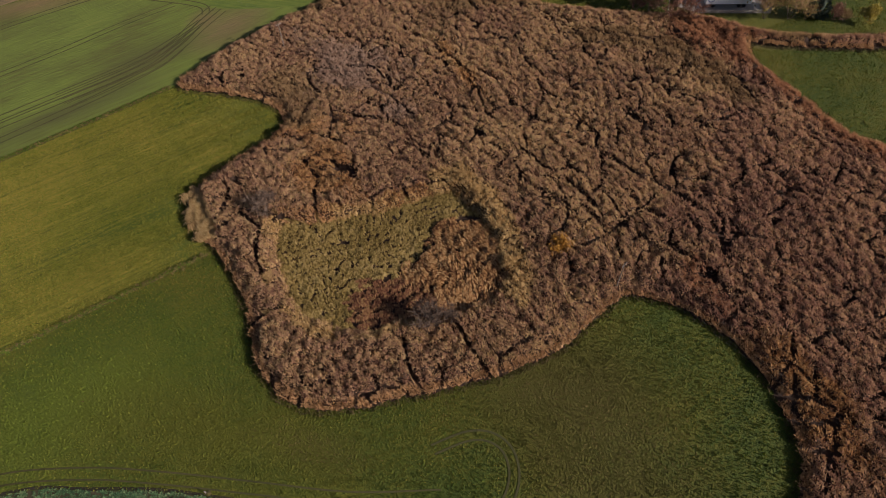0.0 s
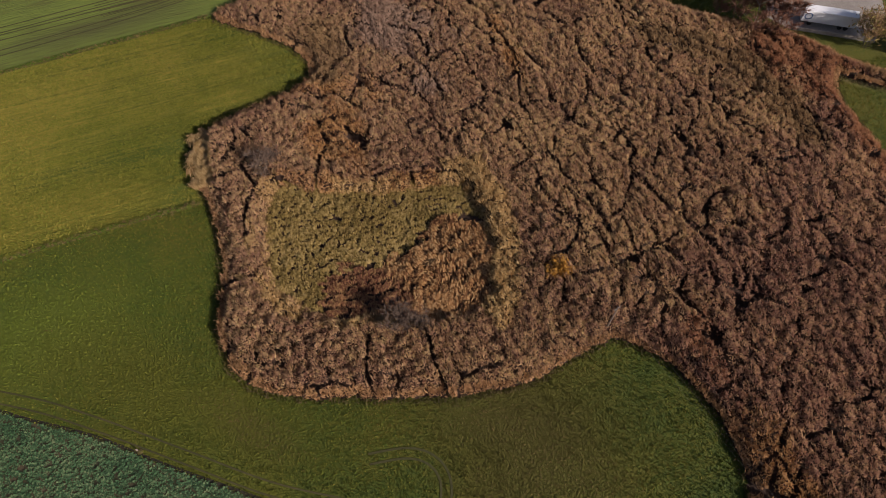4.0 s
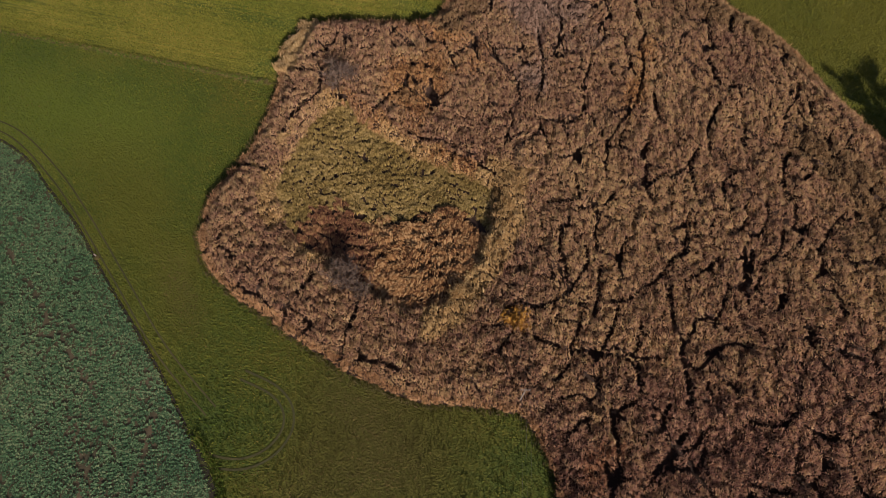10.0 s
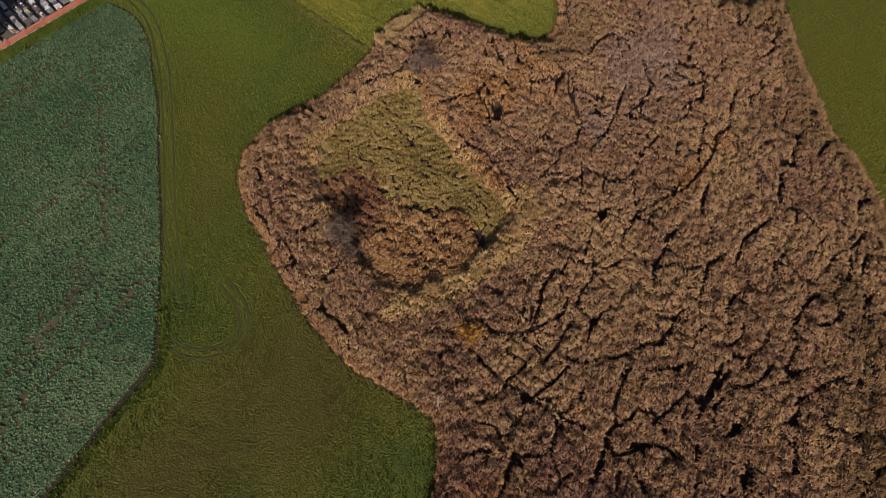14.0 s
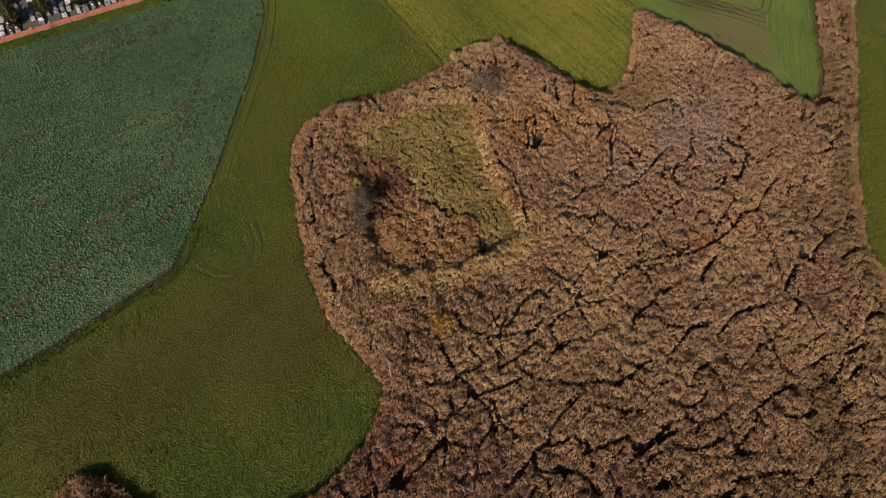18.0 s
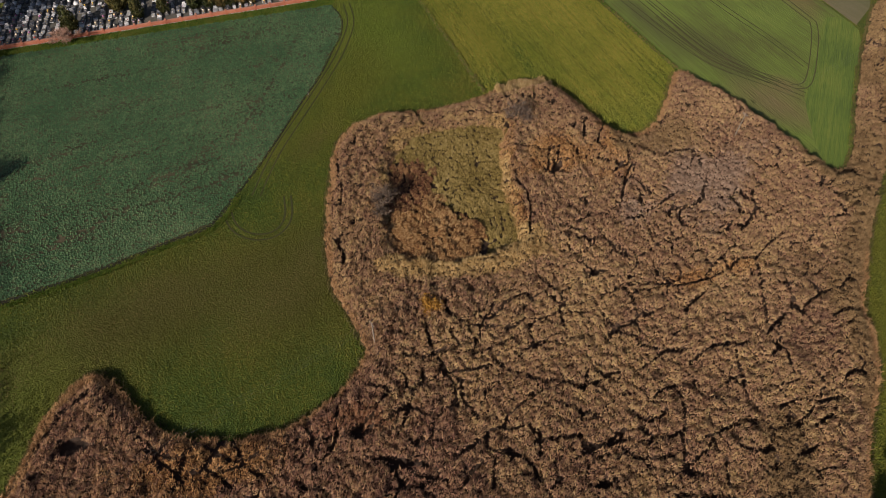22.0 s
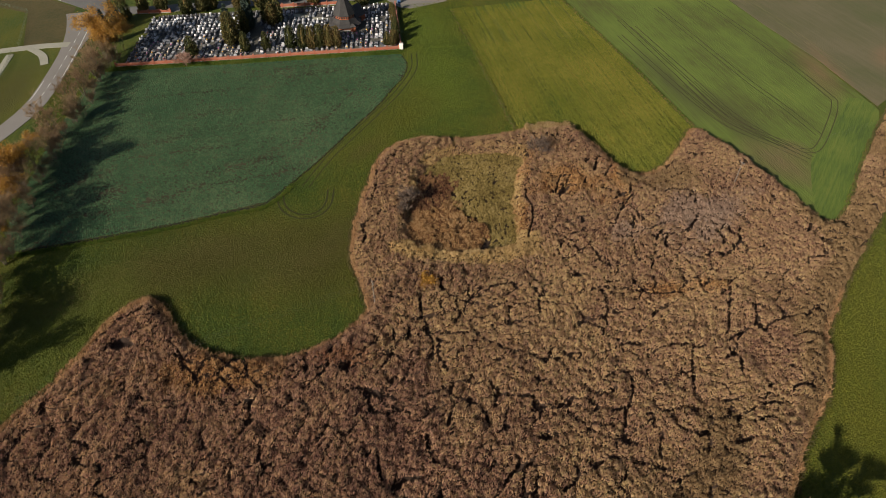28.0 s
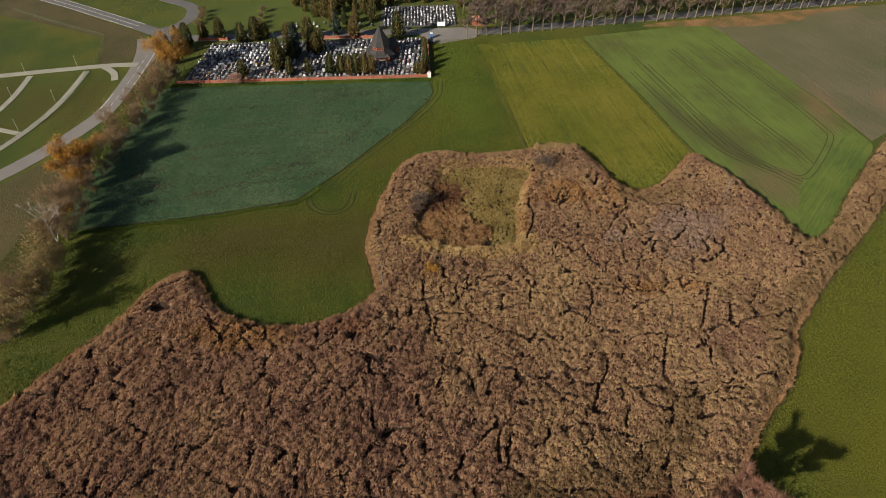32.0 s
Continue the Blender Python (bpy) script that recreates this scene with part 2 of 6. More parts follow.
M_GRAVE_FAR = material("far_gravestone", [(0.030, 0.031, 0.038), (0.068, 0.070, 0.081), (0.189, 0.194, 0.209), (0.540, 0.540, 0.553)], rough=0.4, coarse=0.3, fine=6,
                       bump=0, island=1.2, spread=0.24)
M_GRAVEL = material("cemetery_gravel", [(0.05, 0.048, 0.042), (0.085, 0.078, 0.068), (0.05, 0.052, 0.028)], coarse=0.2, fine=3, bump=0.4)
M_FLOWERS = material("grave_flowers", [(0.35, 0.05, 0.04), (0.5, 0.32, 0.05), (0.55, 0.5, 0.45), (0.30, 0.08, 0.22)], fine=3, bump=0.4, per_object=1.2,
                     spread=0.3)
M_SHINGLE = material("dark_shingle", [(0.020, 0.019, 0.019), (0.034, 0.031, 0.03), (0.05, 0.046, 0.044)], rough=0.7, coarse=0.5, fine=5, bump=0.5, per_object=0.4)
M_TIMBER = material("stained_timber", [(0.19, 0.055, 0.025), (0.26, 0.08, 0.036), (0.32, 0.11, 0.05)], rough=0.6, coarse=0.5, fine=4, bump=0.3, per_object=0.3)
M_GLASS = material("dark_glazing", [(0.02, 0.022, 0.025), (0.035, 0.036, 0.04)], rough=0.08, fine=1, bump=0, spec=0.6)
M_THUJA = material("thuja_foliage", [(0.034, 0.044, 0.012), (0.062, 0.062, 0.017), (0.11, 0.088, 0.026), (0.155, 0.10, 0.036)], rough=0.8, coarse=0.3, fine=1.5,
                   bump=0, island=0.4, per_object=0.7, spread=0.22, translucent=0.2)
M_SPRUCE = material("blue_spruce_needles", [(0.018, 0.032, 0.022), (0.032, 0.050, 0.038), (0.052, 0.072, 0.06)], coarse=0.3, fine=1.5, bump=0, island=0.5)
M_BARK = material("grey_bark", [(0.075, 0.058, 0.044), (0.125, 0.10, 0.078), (0.18, 0.15, 0.12)], coarse=0.5, fine=3, bump=0.5)
M_BIRCH = material("birch_bark", [(0.30, 0.27, 0.24), (0.48, 0.45, 0.41), (0.6, 0.57, 0.53)], coarse=0.5, fine=3, bump=0.3)
M_TWIG = material("bare_twigs", [(0.085, 0.060, 0.048), (0.14, 0.10, 0.08), (0.20, 0.15, 0.12)], coarse=0.2, fine=1, bump=0, island=0.6, per_object=0.3, translucent=0.2)
M_TWIG_RED = material("reddish_twigs", [(0.13, 0.060, 0.040), (0.20, 0.10, 0.066), (0.27, 0.15, 0.10)], coarse=0.2, fine=1, bump=0, island=0.6)
M_TWIG_TAN = material("tan_twigs", [(0.187, 0.119, 0.064), (0.289, 0.191, 0.102), (0.383, 0.264, 0.145)], coarse=0.2, fine=1, bump=0, island=0.6, per_object=0.35, translucent=0.35)
M_TWIG_BROWN = material("brown_twigs", [(0.148, 0.092, 0.051), (0.242, 0.156, 0.087), (0.335, 0.234, 0.133)], coarse=0.2, fine=1, bump=0, island=0.7, per_object=0.6, translucent=0.4)
M_TWIG_PALE = material("pale_twigs", [(0.26, 0.22, 0.18), (0.36, 0.31, 0.26), (0.46, 0.41, 0.35)], coarse=0.2, fine=1, bump=0, island=0.6, translucent=0.2)
M_TWIG_PINK = material("pinkish_twigs", [(0.24, 0.135, 0.10), (0.36, 0.22, 0.165), (0.46, 0.31, 0.24)], coarse=0.2, fine=1, bump=0, island=0.6, translucent=0.3)
M_TWIG_GREY = material("grey_twigs", [(0.070, 0.049, 0.038), (0.119, 0.084, 0.063), (0.176, 0.130, 0.099)], coarse=0.2, fine=1, bump=0, island=0.6)
M_LEAF_ORANGE = material("orange_leaves", [(0.26, 0.125, 0.018), (0.40, 0.21, 0.035), (0.52, 0.30, 0.065)], rough=0.6, coarse=0.2, fine=1, bump=0,
                         island=0.7, per_object=0.2, translucent=0.4)
M_LEAF_YELLOW = material("yellow_leaves", [(0.16, 0.13, 0.02), (0.25, 0.20, 0.03), (0.34, 0.27, 0.05)], rough=0.6, coarse=0.2, fine=1, bump=0,
                         island=0.7, translucent=0.25)
M_LEAF_OLIVE = material("fading_leaves", [(0.13, 0.118, 0.030), (0.20, 0.175, 0.048), (0.28, 0.23, 0.075), (0.34, 0.23, 0.08)], rough=0.6, coarse=0.2, fine=1, bump=0,
                        island=0.7, per_object=0.4, translucent=0.35)
M_LEAF_DULL = material("dull_leaves", [(0.09, 0.085, 0.022), (0.15, 0.13, 0.036), (0.20, 0.155, 0.05)], rough=0.6, coarse=0.2, fine=1, bump=0, island=0.7, per_object=0.4, translucent=0.3)
M_POLE = material("weathered_concrete", [(0.16, 0.135, 0.115), (0.23, 0.195, 0.165)], fine=3, bump=0.2)
M_STEEL = material("galvanised_steel", [(0.32, 0.33, 0.33), (0.42, 0.43, 0.43)], rough=0.45, metal=0.6, fine=3, bump=0)
M_WIRE = material("aluminium_wire", [(0.14, 0.14, 0.12), (0.18, 0.18, 0.16)], rough=0.5, metal=0.5, fine=3, bump=0)
M_WHITE = material("white_sheet_metal", [(0.60, 0.64, 0.68), (0.72, 0.75, 0.78)], rough=0.4, fine=1, bump=0)
M_BLUE = material("blue_paint", [(0.05, 0.12, 0.28), (0.07, 0.16, 0.34)], rough=0.45, fine=1, bump=0)
M_BLACK = material("black_rubber", [(0.015, 0.015, 0.015), (0.03, 0.03, 0.03)], rough=0.8, fine=3, bump=0)
M_CARPAINT = material("dark_blue_car_paint", [(0.018, 0.022, 0.04), (0.03, 0.035, 0.055)], rough=0.25, fine=1, bump=0, spec=0.6)
M_CONCRETE = material("yard_concrete", [(0.17, 0.155, 0.14), (0.23, 0.215, 0.195), (0.28, 0.265, 0.245)], coarse=0.15, fine=2, bump=0.3)
M_FENCE = material("green_wire_fence", [(0.09, 0.11, 0.07), (0.13, 0.15, 0.10)], fine=2, bump=0)


# ---- small builders ----
def link(name, me, mat, parent=None, label=""):
    ob = new(name, me)
    if mat and not me.materials:
        me.materials.append(mat)
    if parent:
        ob.parent = parent
    if label:
        tagged(ob, label=label)
    return ob


def part(name, bm, mat, parent=None, label=""):
    me = bpy.data.meshes.new(name)
    bm.to_mesh(me)
    bm.free()
    return link(name, me, mat, parent, label)


def array_mesh(name, verts, faces):
    """A mesh out of numpy arrays; all faces have the same number of corners."""
    me = bpy.data.meshes.new(name)
    verts, faces = np.asarray(verts, np.float32), np.asarray(faces, np.int32)
    k = faces.shape[1]
    me.vertices.add(len(verts))
    me.vertices.foreach_set("co", verts.ravel())
    me.loops.add(faces.size)
    me.loops.foreach_set("vertex_index", faces.ravel())
    me.polygons.add(len(faces))
    me.polygons.foreach_set("loop_start", np.arange(0, faces.size, k, dtype=np.int32))
    me.update(calc_edges=True)
    return me


def thing(name, x, y, z, label, category, group="", kind=""):
    ob = new(name)
    ob.empty_display_size = 0.2
    ob.matrix_basis = pose(x, y, z)
    return tagged(ob, label, category, group, kind)


def add_box(bm, size, at=(0, 0, 0), turn=0.0, taper=1.0, bevel=0.0):
    r = bmesh.ops.create_cube(bm, size=1.0)
    vs = r["verts"]
    for v in vs:
        k = taper if v.co.z > 0 else 1.0
        v.co = Vector((v.co.x * size[0] * k, v.co.y * size[1] * k, v.co.z * size[2]))
    if bevel:
        es = list({e for v in vs for e in v.link_edges})
        vs = [v for v in bmesh.ops.bevel(bm, geom=es, offset=bevel, segments=1, affect="EDGES")["verts"]]
    bmesh.ops.transform(bm, matrix=Matrix.Translation(at) @ Matrix.Rotation(turn, 4, "Z"), verts=vs)
    return vs


def boxed(size, at=(0, 0, 0), turn=0.0, taper=1.0, bevel=0.0):
    bm = bmesh.new()
    add_box(bm, size, at, turn, taper, bevel)
    return bm


def prism(radii, sides=8, turn=0.0, centre=(0, 0)):
    """Rings of (radius, z), joined to a closed body; radius 0 closes to a point."""
    bm = bmesh.new()
    rings = []
    for r, z in radii:
        if r <= 0:
            rings.append([bm.verts.new((centre[0], centre[1], z))])
        else:
            rings.append([bm.verts.new((centre[0] + r * math.cos(turn + 2 * math.pi * k / sides), centre[1] + r * math.sin(turn + 2 * math.pi * k / sides), z))
                          for k in range(sides)])
    for a, b in zip(rings, rings[1:]):
        for k in range(sides):
            j = (k + 1) % sides
            if len(a) == 1 and len(b) == 1:
                continue
            if len(b) == 1:
                bm.faces.new((a[k], a[j], b[0]))
            elif len(a) == 1:
                bm.faces.new((a[0], b[j], b[k]))
            else:
                bm.faces.new((a[k], a[j], b[j], b[k]))
    if len(rings[0]) > 1:
        bm.faces.new(rings[0][::-1])
    if len(rings[-1]) > 1:
        bm.faces.new(rings[-1])
    return bm


def smooth_line(points, steps=6, closed=False):
    """A Catmull-Rom line through plan points."""
    p = np.array(points, float)
    n = len(p)
    out = []
    for k in range(n if closed else n - 1):
        a, b, c, d = (p[(k + j) % n] if closed else p[min(max(k + j, 0), n - 1)] for j in (-1, 0, 1, 2))
        for s in range(steps):
            u = s / steps
            out.append(0.5 * (2 * b + (c - a) * u + (2 * a - 5 * b + 4 * c - d) * u * u + (3 * b - a - 3 * c + d) * u ** 3))
    if not closed:
        out.append(p[-1])
    return np.array(out)


def ribbon(line, width, z, thick=0.05):
    """A strip of that width along a plan line, with real edges."""
    line = np.asarray(line, float)
    tan = np.gradient(line, axis=0)
    tan /= np.linalg.norm(tan, axis=1)[:, None] + 1e-9
    nor = np.stack((-tan[:, 1], tan[:, 0]), 1) * (np.asarray(width, float) / 2).reshape(-1, 1)
    bm = bmesh.new()
    rows = [[bm.verts.new((*(c + n * s), z - thick * low)) for s, low in ((1, 1), (1, 0), (-1, 0), (-1, 1))] for c, n in zip(line, nor)]
    for a, b in zip(rows, rows[1:]):
        for k in range(3):
            bm.faces.new((a[k], a[k + 1], b[k + 1], b[k]))
    bmesh.ops.recalc_face_normals(bm, faces=bm.faces)
    return bm


def sheet(points, z, thick=0.05):
    """A flat field with a low edge."""
    bm = bmesh.new()
    top = [bm.verts.new((x, y, z)) for x, y in points]
    low = [bm.verts.new((x, y, z - thick)) for x, y in points]
    f = bm.faces.new(top)
    f.normal_update()
    if f.normal.z < 0:
        f.normal_flip()
    for k in range(len(top)):
        j = (k + 1) % len(top)
        bm.faces.new((top[k], low[k], low[j], top[j]))
    bmesh.ops.triangulate(bm, faces=[f])
    return bm


# ---- noise and plan rasters ----
_lattice = np.random.RandomState(7).rand(256, 256)


def value_noise(x, y, size, octaves=3, shift=0.0):
    """Smooth noise in 0..1 with features of that size in metres."""
    total, weight, amp = 0.0, 0.0, 1.0
    for o in range(octaves):
        u, v = x / size + shift + 37.3 * o, y / size + 1.7 * shift + 11.9 * o
        iu, iv = np.floor(u).astype(int), np.floor(v).astype(int)
        fu, fv = u - iu, v - iv
        fu, fv = fu * fu * (3 - 2 * fu), fv * fv * (3 - 2 * fv)
        a, b = _lattice[iu % 256, iv % 256], _lattice[(iu + 1) % 256, iv % 256]
        c, d = _lattice[iu % 256, (iv + 1) % 256], _lattice[(iu + 1) % 256, (iv + 1) % 256]
        total = total + amp * ((a * (1 - fu) + b * fu) * (1 - fv) + (c * (1 - fu) + d * fu) * fv)
        weight, amp, size = weight + amp, amp * 0.5, size * 0.5
    return total / weight


def line_distance(x, y, line, closed=False):
    """Distance from points to a plan line."""
    best = np.full(np.shape(x), 1e9)
    line = np.asarray(line, float)
    ends = np.roll(line, -1, 0) if closed else line[1:]
    for (ax, ay), (bx, by) in zip(line if closed else line[:-1], ends):
        dx, dy = bx - ax, by - ay
        u = np.clip(((x - ax) * dx + (y - ay) * dy) / (dx * dx + dy * dy + 1e-12), 0, 1)
        best = np.minimum(best, (x - ax - u * dx) ** 2 + (y - ay - u * dy) ** 2)
    return np.sqrt(best)


def inside(x, y, line):
    hit = np.zeros(np.shape(x), bool)
    for (ax, ay), (bx, by) in zip(line, np.roll(line, -1, 0)):
        if ay != by:
            hit ^= ((ay > y) != (by > y)) & (x < (bx - ax) * (y - ay) / (by - ay) + ax)
    return hit


def signed(x, y, line):
    """Positive inside a closed plan line."""
    return np.where(inside(x, y, line), 1, -1) * line_distance(x, y, line, True)


def ease(a, b, v):
    u = np.clip((v - a) / (b - a), 0, 1)
    return u * u * (3 - 2 * u)

# ---- ground and fields ----
bm = bmesh.new()
bmesh.ops.create_circle(bm, cap_ends=True, radius=2600, segments=64)
tagged(part("ground", bm, M_MEADOW), "green autumn meadow that reaches the horizon", "ground", kind="structure")

CROP = smooth_line([(1.2, 108.4), (2.9, 101), (1, 93), (-2.6, 86.5), (-8, 76.5), (-14.6, 67), (-24.5, 51.9), (-32, 42)], 5)
CROP = np.vstack((CROP, [(-38, 34.7), (-48, 32.4), (-61, 29.2), (-72, 27.6), (-86.6, 25.3), (-98.5, 23.8), (-101.3, 37), (-101.8, 55), (-101.8, 75),
                         (-100.3, 98), (-97, 109)]))
tagged(part("crop_field", sheet(CROP, 0.03), M_SOIL), "dark soil of a rapeseed field below the leaves", "field", kind="structure")
STRIP = [(23.2, 141.5), (27.4, 99), (31.2, 59), (30, 50), (48, 45), (60, 25), (80, 35), (82.6, 54), (75.5, 99), (66.6, 145.5)]
tagged(part("yellow_field", sheet(STRIP, 0.03), M_YELLOW), "yellowish mown meadow strip with fine stripes", "field", kind="structure")
CEREAL = [(67.2, 147), (76.2, 99), (83.3, 54), (86, 40), (96, 8), (101, 9), (141.5, 55), (141.5, 56), (139.4, 87), (134, 114), (129, 147.5), (124, 158)]
tagged(part("cereal_field", sheet(CEREAL, 0.03), M_CEREAL), "pale green young cereal field with wheel tracks", "field", kind="structure")
tagged(part("fresh_cereal_field", sheet(smooth_line([(99.6, 15.5), (101.4, 9.6), (112, 19), (127, 37), (141.4, 54.4), (136.8, 62.6), (124, 49), (110, 36)], 3, True), 0.05), M_BRIGHT),
       "bright green strip of fresh cereal beside the ditch", "field", kind="structure")
tagged(part("brown_field", sheet([(124, 158.5), (129.4, 147), (134.4, 114), (139.8, 87), (142.6, 57), (152, 63), (178, 92), (250, 176), (236, 178), (143, 166)], 0.035), M_PLOUGH),
       "brown harrowed field with faint lines", "field", kind="structure")
tagged(part("leaf_strewn_verge", sheet(smooth_line([(98, 156.4), (122, 155.5), (138, 153.5), (163, 156.5), (178, 166), (200, 172), (198, 174.5), (140, 165.6), (104, 160)], 3, True), 0.055), M_LITTER),
       "verge under the avenue strewn with orange leaves", "verge", kind="structure")
tagged(part("rough_slope", sheet([(-300, 300), (-190, 214), (-150, 183), (-122, 163), (-118.5, 134), (-131, 132), (-139, 160), (-166, 175), (-300, 240)], 0.025), M_ROUGH),
       "rough brownish grass bank beside the main road", "verge", kind="structure")
tagged(part("rough_corner", sheet([(-160, -40), (-97, -24), (-95, -8), (-96, 8), (-101, 22), (-104, 40), (-105, 60), (-112, 66), (-121, 58), (-134, 38), (-170, 0)], 0.025), M_ROUGH),
       "rough brownish grass between the road and the trees", "verge", kind="structure")

# wheel tracks, each a pair of shallow ruts


def wheel_pair(name, points, label, z=0.07, gauge=1.8, width=0.45, mat=None):
    ob = thing(name, 0, 0, 0, label, "wheel track", kind="structure")
    line = smooth_line(points, 8)
    tan = np.gradient(line, axis=0)
    tan /= np.linalg.norm(tan, axis=1)[:, None]
    nor = np.stack((-tan[:, 1], tan[:, 0]), 1)
    for s in (-1, 1):
        part("rut", ribbon(line + nor * s * gauge / 2, width, z, 0.02), mat or M_TRACK, ob)
    return ob


for pts in ([(83.9, 124.3), (90.1, 83.7), (94.4, 59.1), (99.4, 49.8), (104, 42)], [(87, 118), (92.8, 84.5), (96.7, 61.7), (101, 49.7), (106, 40.5)],
            [(100.8, 132), (103.8, 116.8), (110.6, 77.5), (114.8, 59.2), (117.1, 45)], [(80, 112), (87, 76), (92.4, 56), (97, 48)]):
    wheel_pair("tramline", pts, "dark wheel tracks through the young cereal", z=0.075, width=0.3)
wheel_pair("headland_track", [(119, 140), (122.7, 123.4), (128.3, 91.5), (131.2, 66), (130.4, 59.6), (121.5, 47.8), (113, 38.8), (108.4, 38.6)], "dark turning tracks round the headland", z=0.08, width=0.28)
for k in range(3):
    wheel_pair("headland_track", [(88.5 + k * 2.2, 76 + k), (92.5 + k * 2.0, 57), (97 + k * 1.8, 48.5), (103 + k * 1.6, 41 + 0.6 * k), (108 + k * 1.4, 34 + k)], "dark turning tracks round the headland", z=0.082 + 0.002 * k, width=0.22)
wheel_pair("faint_track", [(133, 158), (135.8, 143.7), (141.3, 116), (143.6, 96), (146, 78)], "faint pale wheel tracks across the brown field", z=0.06, width=0.3, mat=M_BARE)
wheel_pair("turning_track", [(-33.5, 41), (-34.3, 36.5), (-33.2, 32), (-30.4, 29), (-26.8, 28), (-23.8, 29.3), (-22, 32.5), (-21.4, 38)],
           "half circle of faint tractor tracks in the meadow", z=0.06, gauge=1.5, width=0.34)
wheel_pair("meadow_track", [(6, 108), (5.2, 98), (0, 86), (-6, 76), (-14, 64), (-22, 52), (-28, 40)], "faint wheel tracks beside the crop edge", z=0.05, width=0.26)
# flat near-black ribbons along the crop's edge, wider on the south side
tagged(part("crop_furrow", ribbon(CROP[:36] + np.array((0.35, 0.0)), 0.5, 0.036, 0.03), M_EDGE_STRIP), "dark strip along the edge of the crop", "furrow", kind="structure")
tagged(part("crop_furrow", ribbon(CROP[35:42] + np.array((0.0, -0.6)), 1.1, 0.036, 0.03), M_EDGE_STRIP), "dark strip along the edge of the crop", "furrow", kind="structure")
tagged(part("field_boundary", ribbon(smooth_line([(31.4, 58.8), (29.6, 78), (27.2, 100), (23, 141)], 8), 0.7, 0.12, 0.1), M_ROUGH),
       "thin ridge of rough grass between two meadows", "boundary", kind="structure")
tagged(part("field_boundary", ribbon(smooth_line([(83.2, 54), (80, 74), (75.9, 99), (66.8, 146)], 8), 1.0, 0.16, 0.12), M_ROUGH),
       "thin ridge of rough grass along the cereal field", "boundary", kind="structure")

# ---- roads and paths ----
road = tagged(part("road", ribbon(smooth_line([(-190, -40), (-165, 5), (-145, 33), (-131, 52), (-126, 60), (-121.8, 68), (-117, 79), (-113.6, 91), (-112.9, 107), (-113.4, 126),
              (-114.2, 142), (-116, 158)], 6), [6.4] * 54 + [6.8, 7.2, 7.8, 8.4, 9, 9.6, 10.2, 11, 12, 13, 14, 15, 16], 0.10, 0.14), M_ASPHALT), "worn grey country road with a dashed centre line", "road", kind="structure")
_axis = smooth_line([(-145, 33), (-131, 52), (-126, 60), (-121.8, 68), (-117, 79), (-113.6, 91), (-112.9, 107), (-113.4, 126), (-114.2, 142)], 12)
for k in range(60, len(_axis) - 3, 4):
    part("dash", ribbon(_axis[k:k + 3], 0.14, 0.106, 0.004), M_LINE, road)
_tan = np.gradient(_axis, axis=0)
_nor = np.stack((-_tan[:, 1], _tan[:, 0]), 1) / np.linalg.norm(_tan, axis=1)[:, None]
part("edge_line", ribbon(_axis[72:] - _nor[72:] * 2.6, 0.16, 0.106, 0.004), M_LINE, road)
part("edge_line", ribbon(_axis[62:72] + _nor[62:72] * 2.6, 0.16, 0.106, 0.004), M_LINE, road)
main = tagged(part("main_road", ribbon(smooth_line([(-330, 300), (-235, 243), (-179, 208), (-150, 188), (-128, 172.5), (-112, 161), (-98, 157), (-70, 157.5), (-30, 158), (0, 157),
              (20, 155), (60, 160.5), (120, 169), (220, 184), (330, 200)], 6), [6.5] * 85, 0.108, 0.15), M_ASPHALT_DARK),
       "asphalt main road that passes the cemetery", "road", kind="structure")
_m = smooth_line([(-330, 300), (-235, 243), (-179, 208), (-150, 188), (-128, 172.5)], 10)
_t = np.gradient(_m, axis=0)
_n = np.stack((-_t[:, 1], _t[:, 0]), 1) / np.linalg.norm(_t, axis=1)[:, None]
for s in (-3.0, 0.0, 3.0):
    part("road_line", ribbon(_m + _n * s, 0.2, 0.114, 0.004), M_LINE, main)
tagged(part("loop_road", ribbon(smooth_line([(-119, 165), (-111, 171), (-107.5, 182), (-111, 196), (-125, 207), (-150, 224), (-190, 248)], 6), 6.0, 0.104, 0.14), M_ASPHALT_DARK),
       "asphalt side road that bends round a grass island", "road", kind="structure")
tagged(part("forecourt", sheet([(3.5, 145.5), (8, 144), (22, 149), (26, 156), (20, 161), (-2, 161), (-2, 155)], 0.112, 0.15), M_ASPHALT),
       "grey asphalt forecourt at the cemetery gate", "road", kind="structure")
for k, (pts, w) in enumerate((([(-230, 112), (-190, 119), (-166, 124), (-145, 128), (-125, 131), (-115, 131)], 3.6), ([(-150, 44), (-143, 58), (-137, 73), (-133.6, 88), (-132.4, 104), (-133.3, 126)], 2.4),
               ([(-158, 70), (-153, 88), (-152, 105), (-154, 123)], 2.2), ([(-175, 92), (-158, 86), (-145, 81), (-136, 77.5)], 2.0), ([(-128, 130), (-122, 124), (-119, 117)], 2.6))):
    tagged(part("path", ribbon(smooth_line(pts, 6), w, 0.117 + 0.005 * k, 0.15), M_PAVING), "pale paved footpath between lawns", "path", kind="structure")

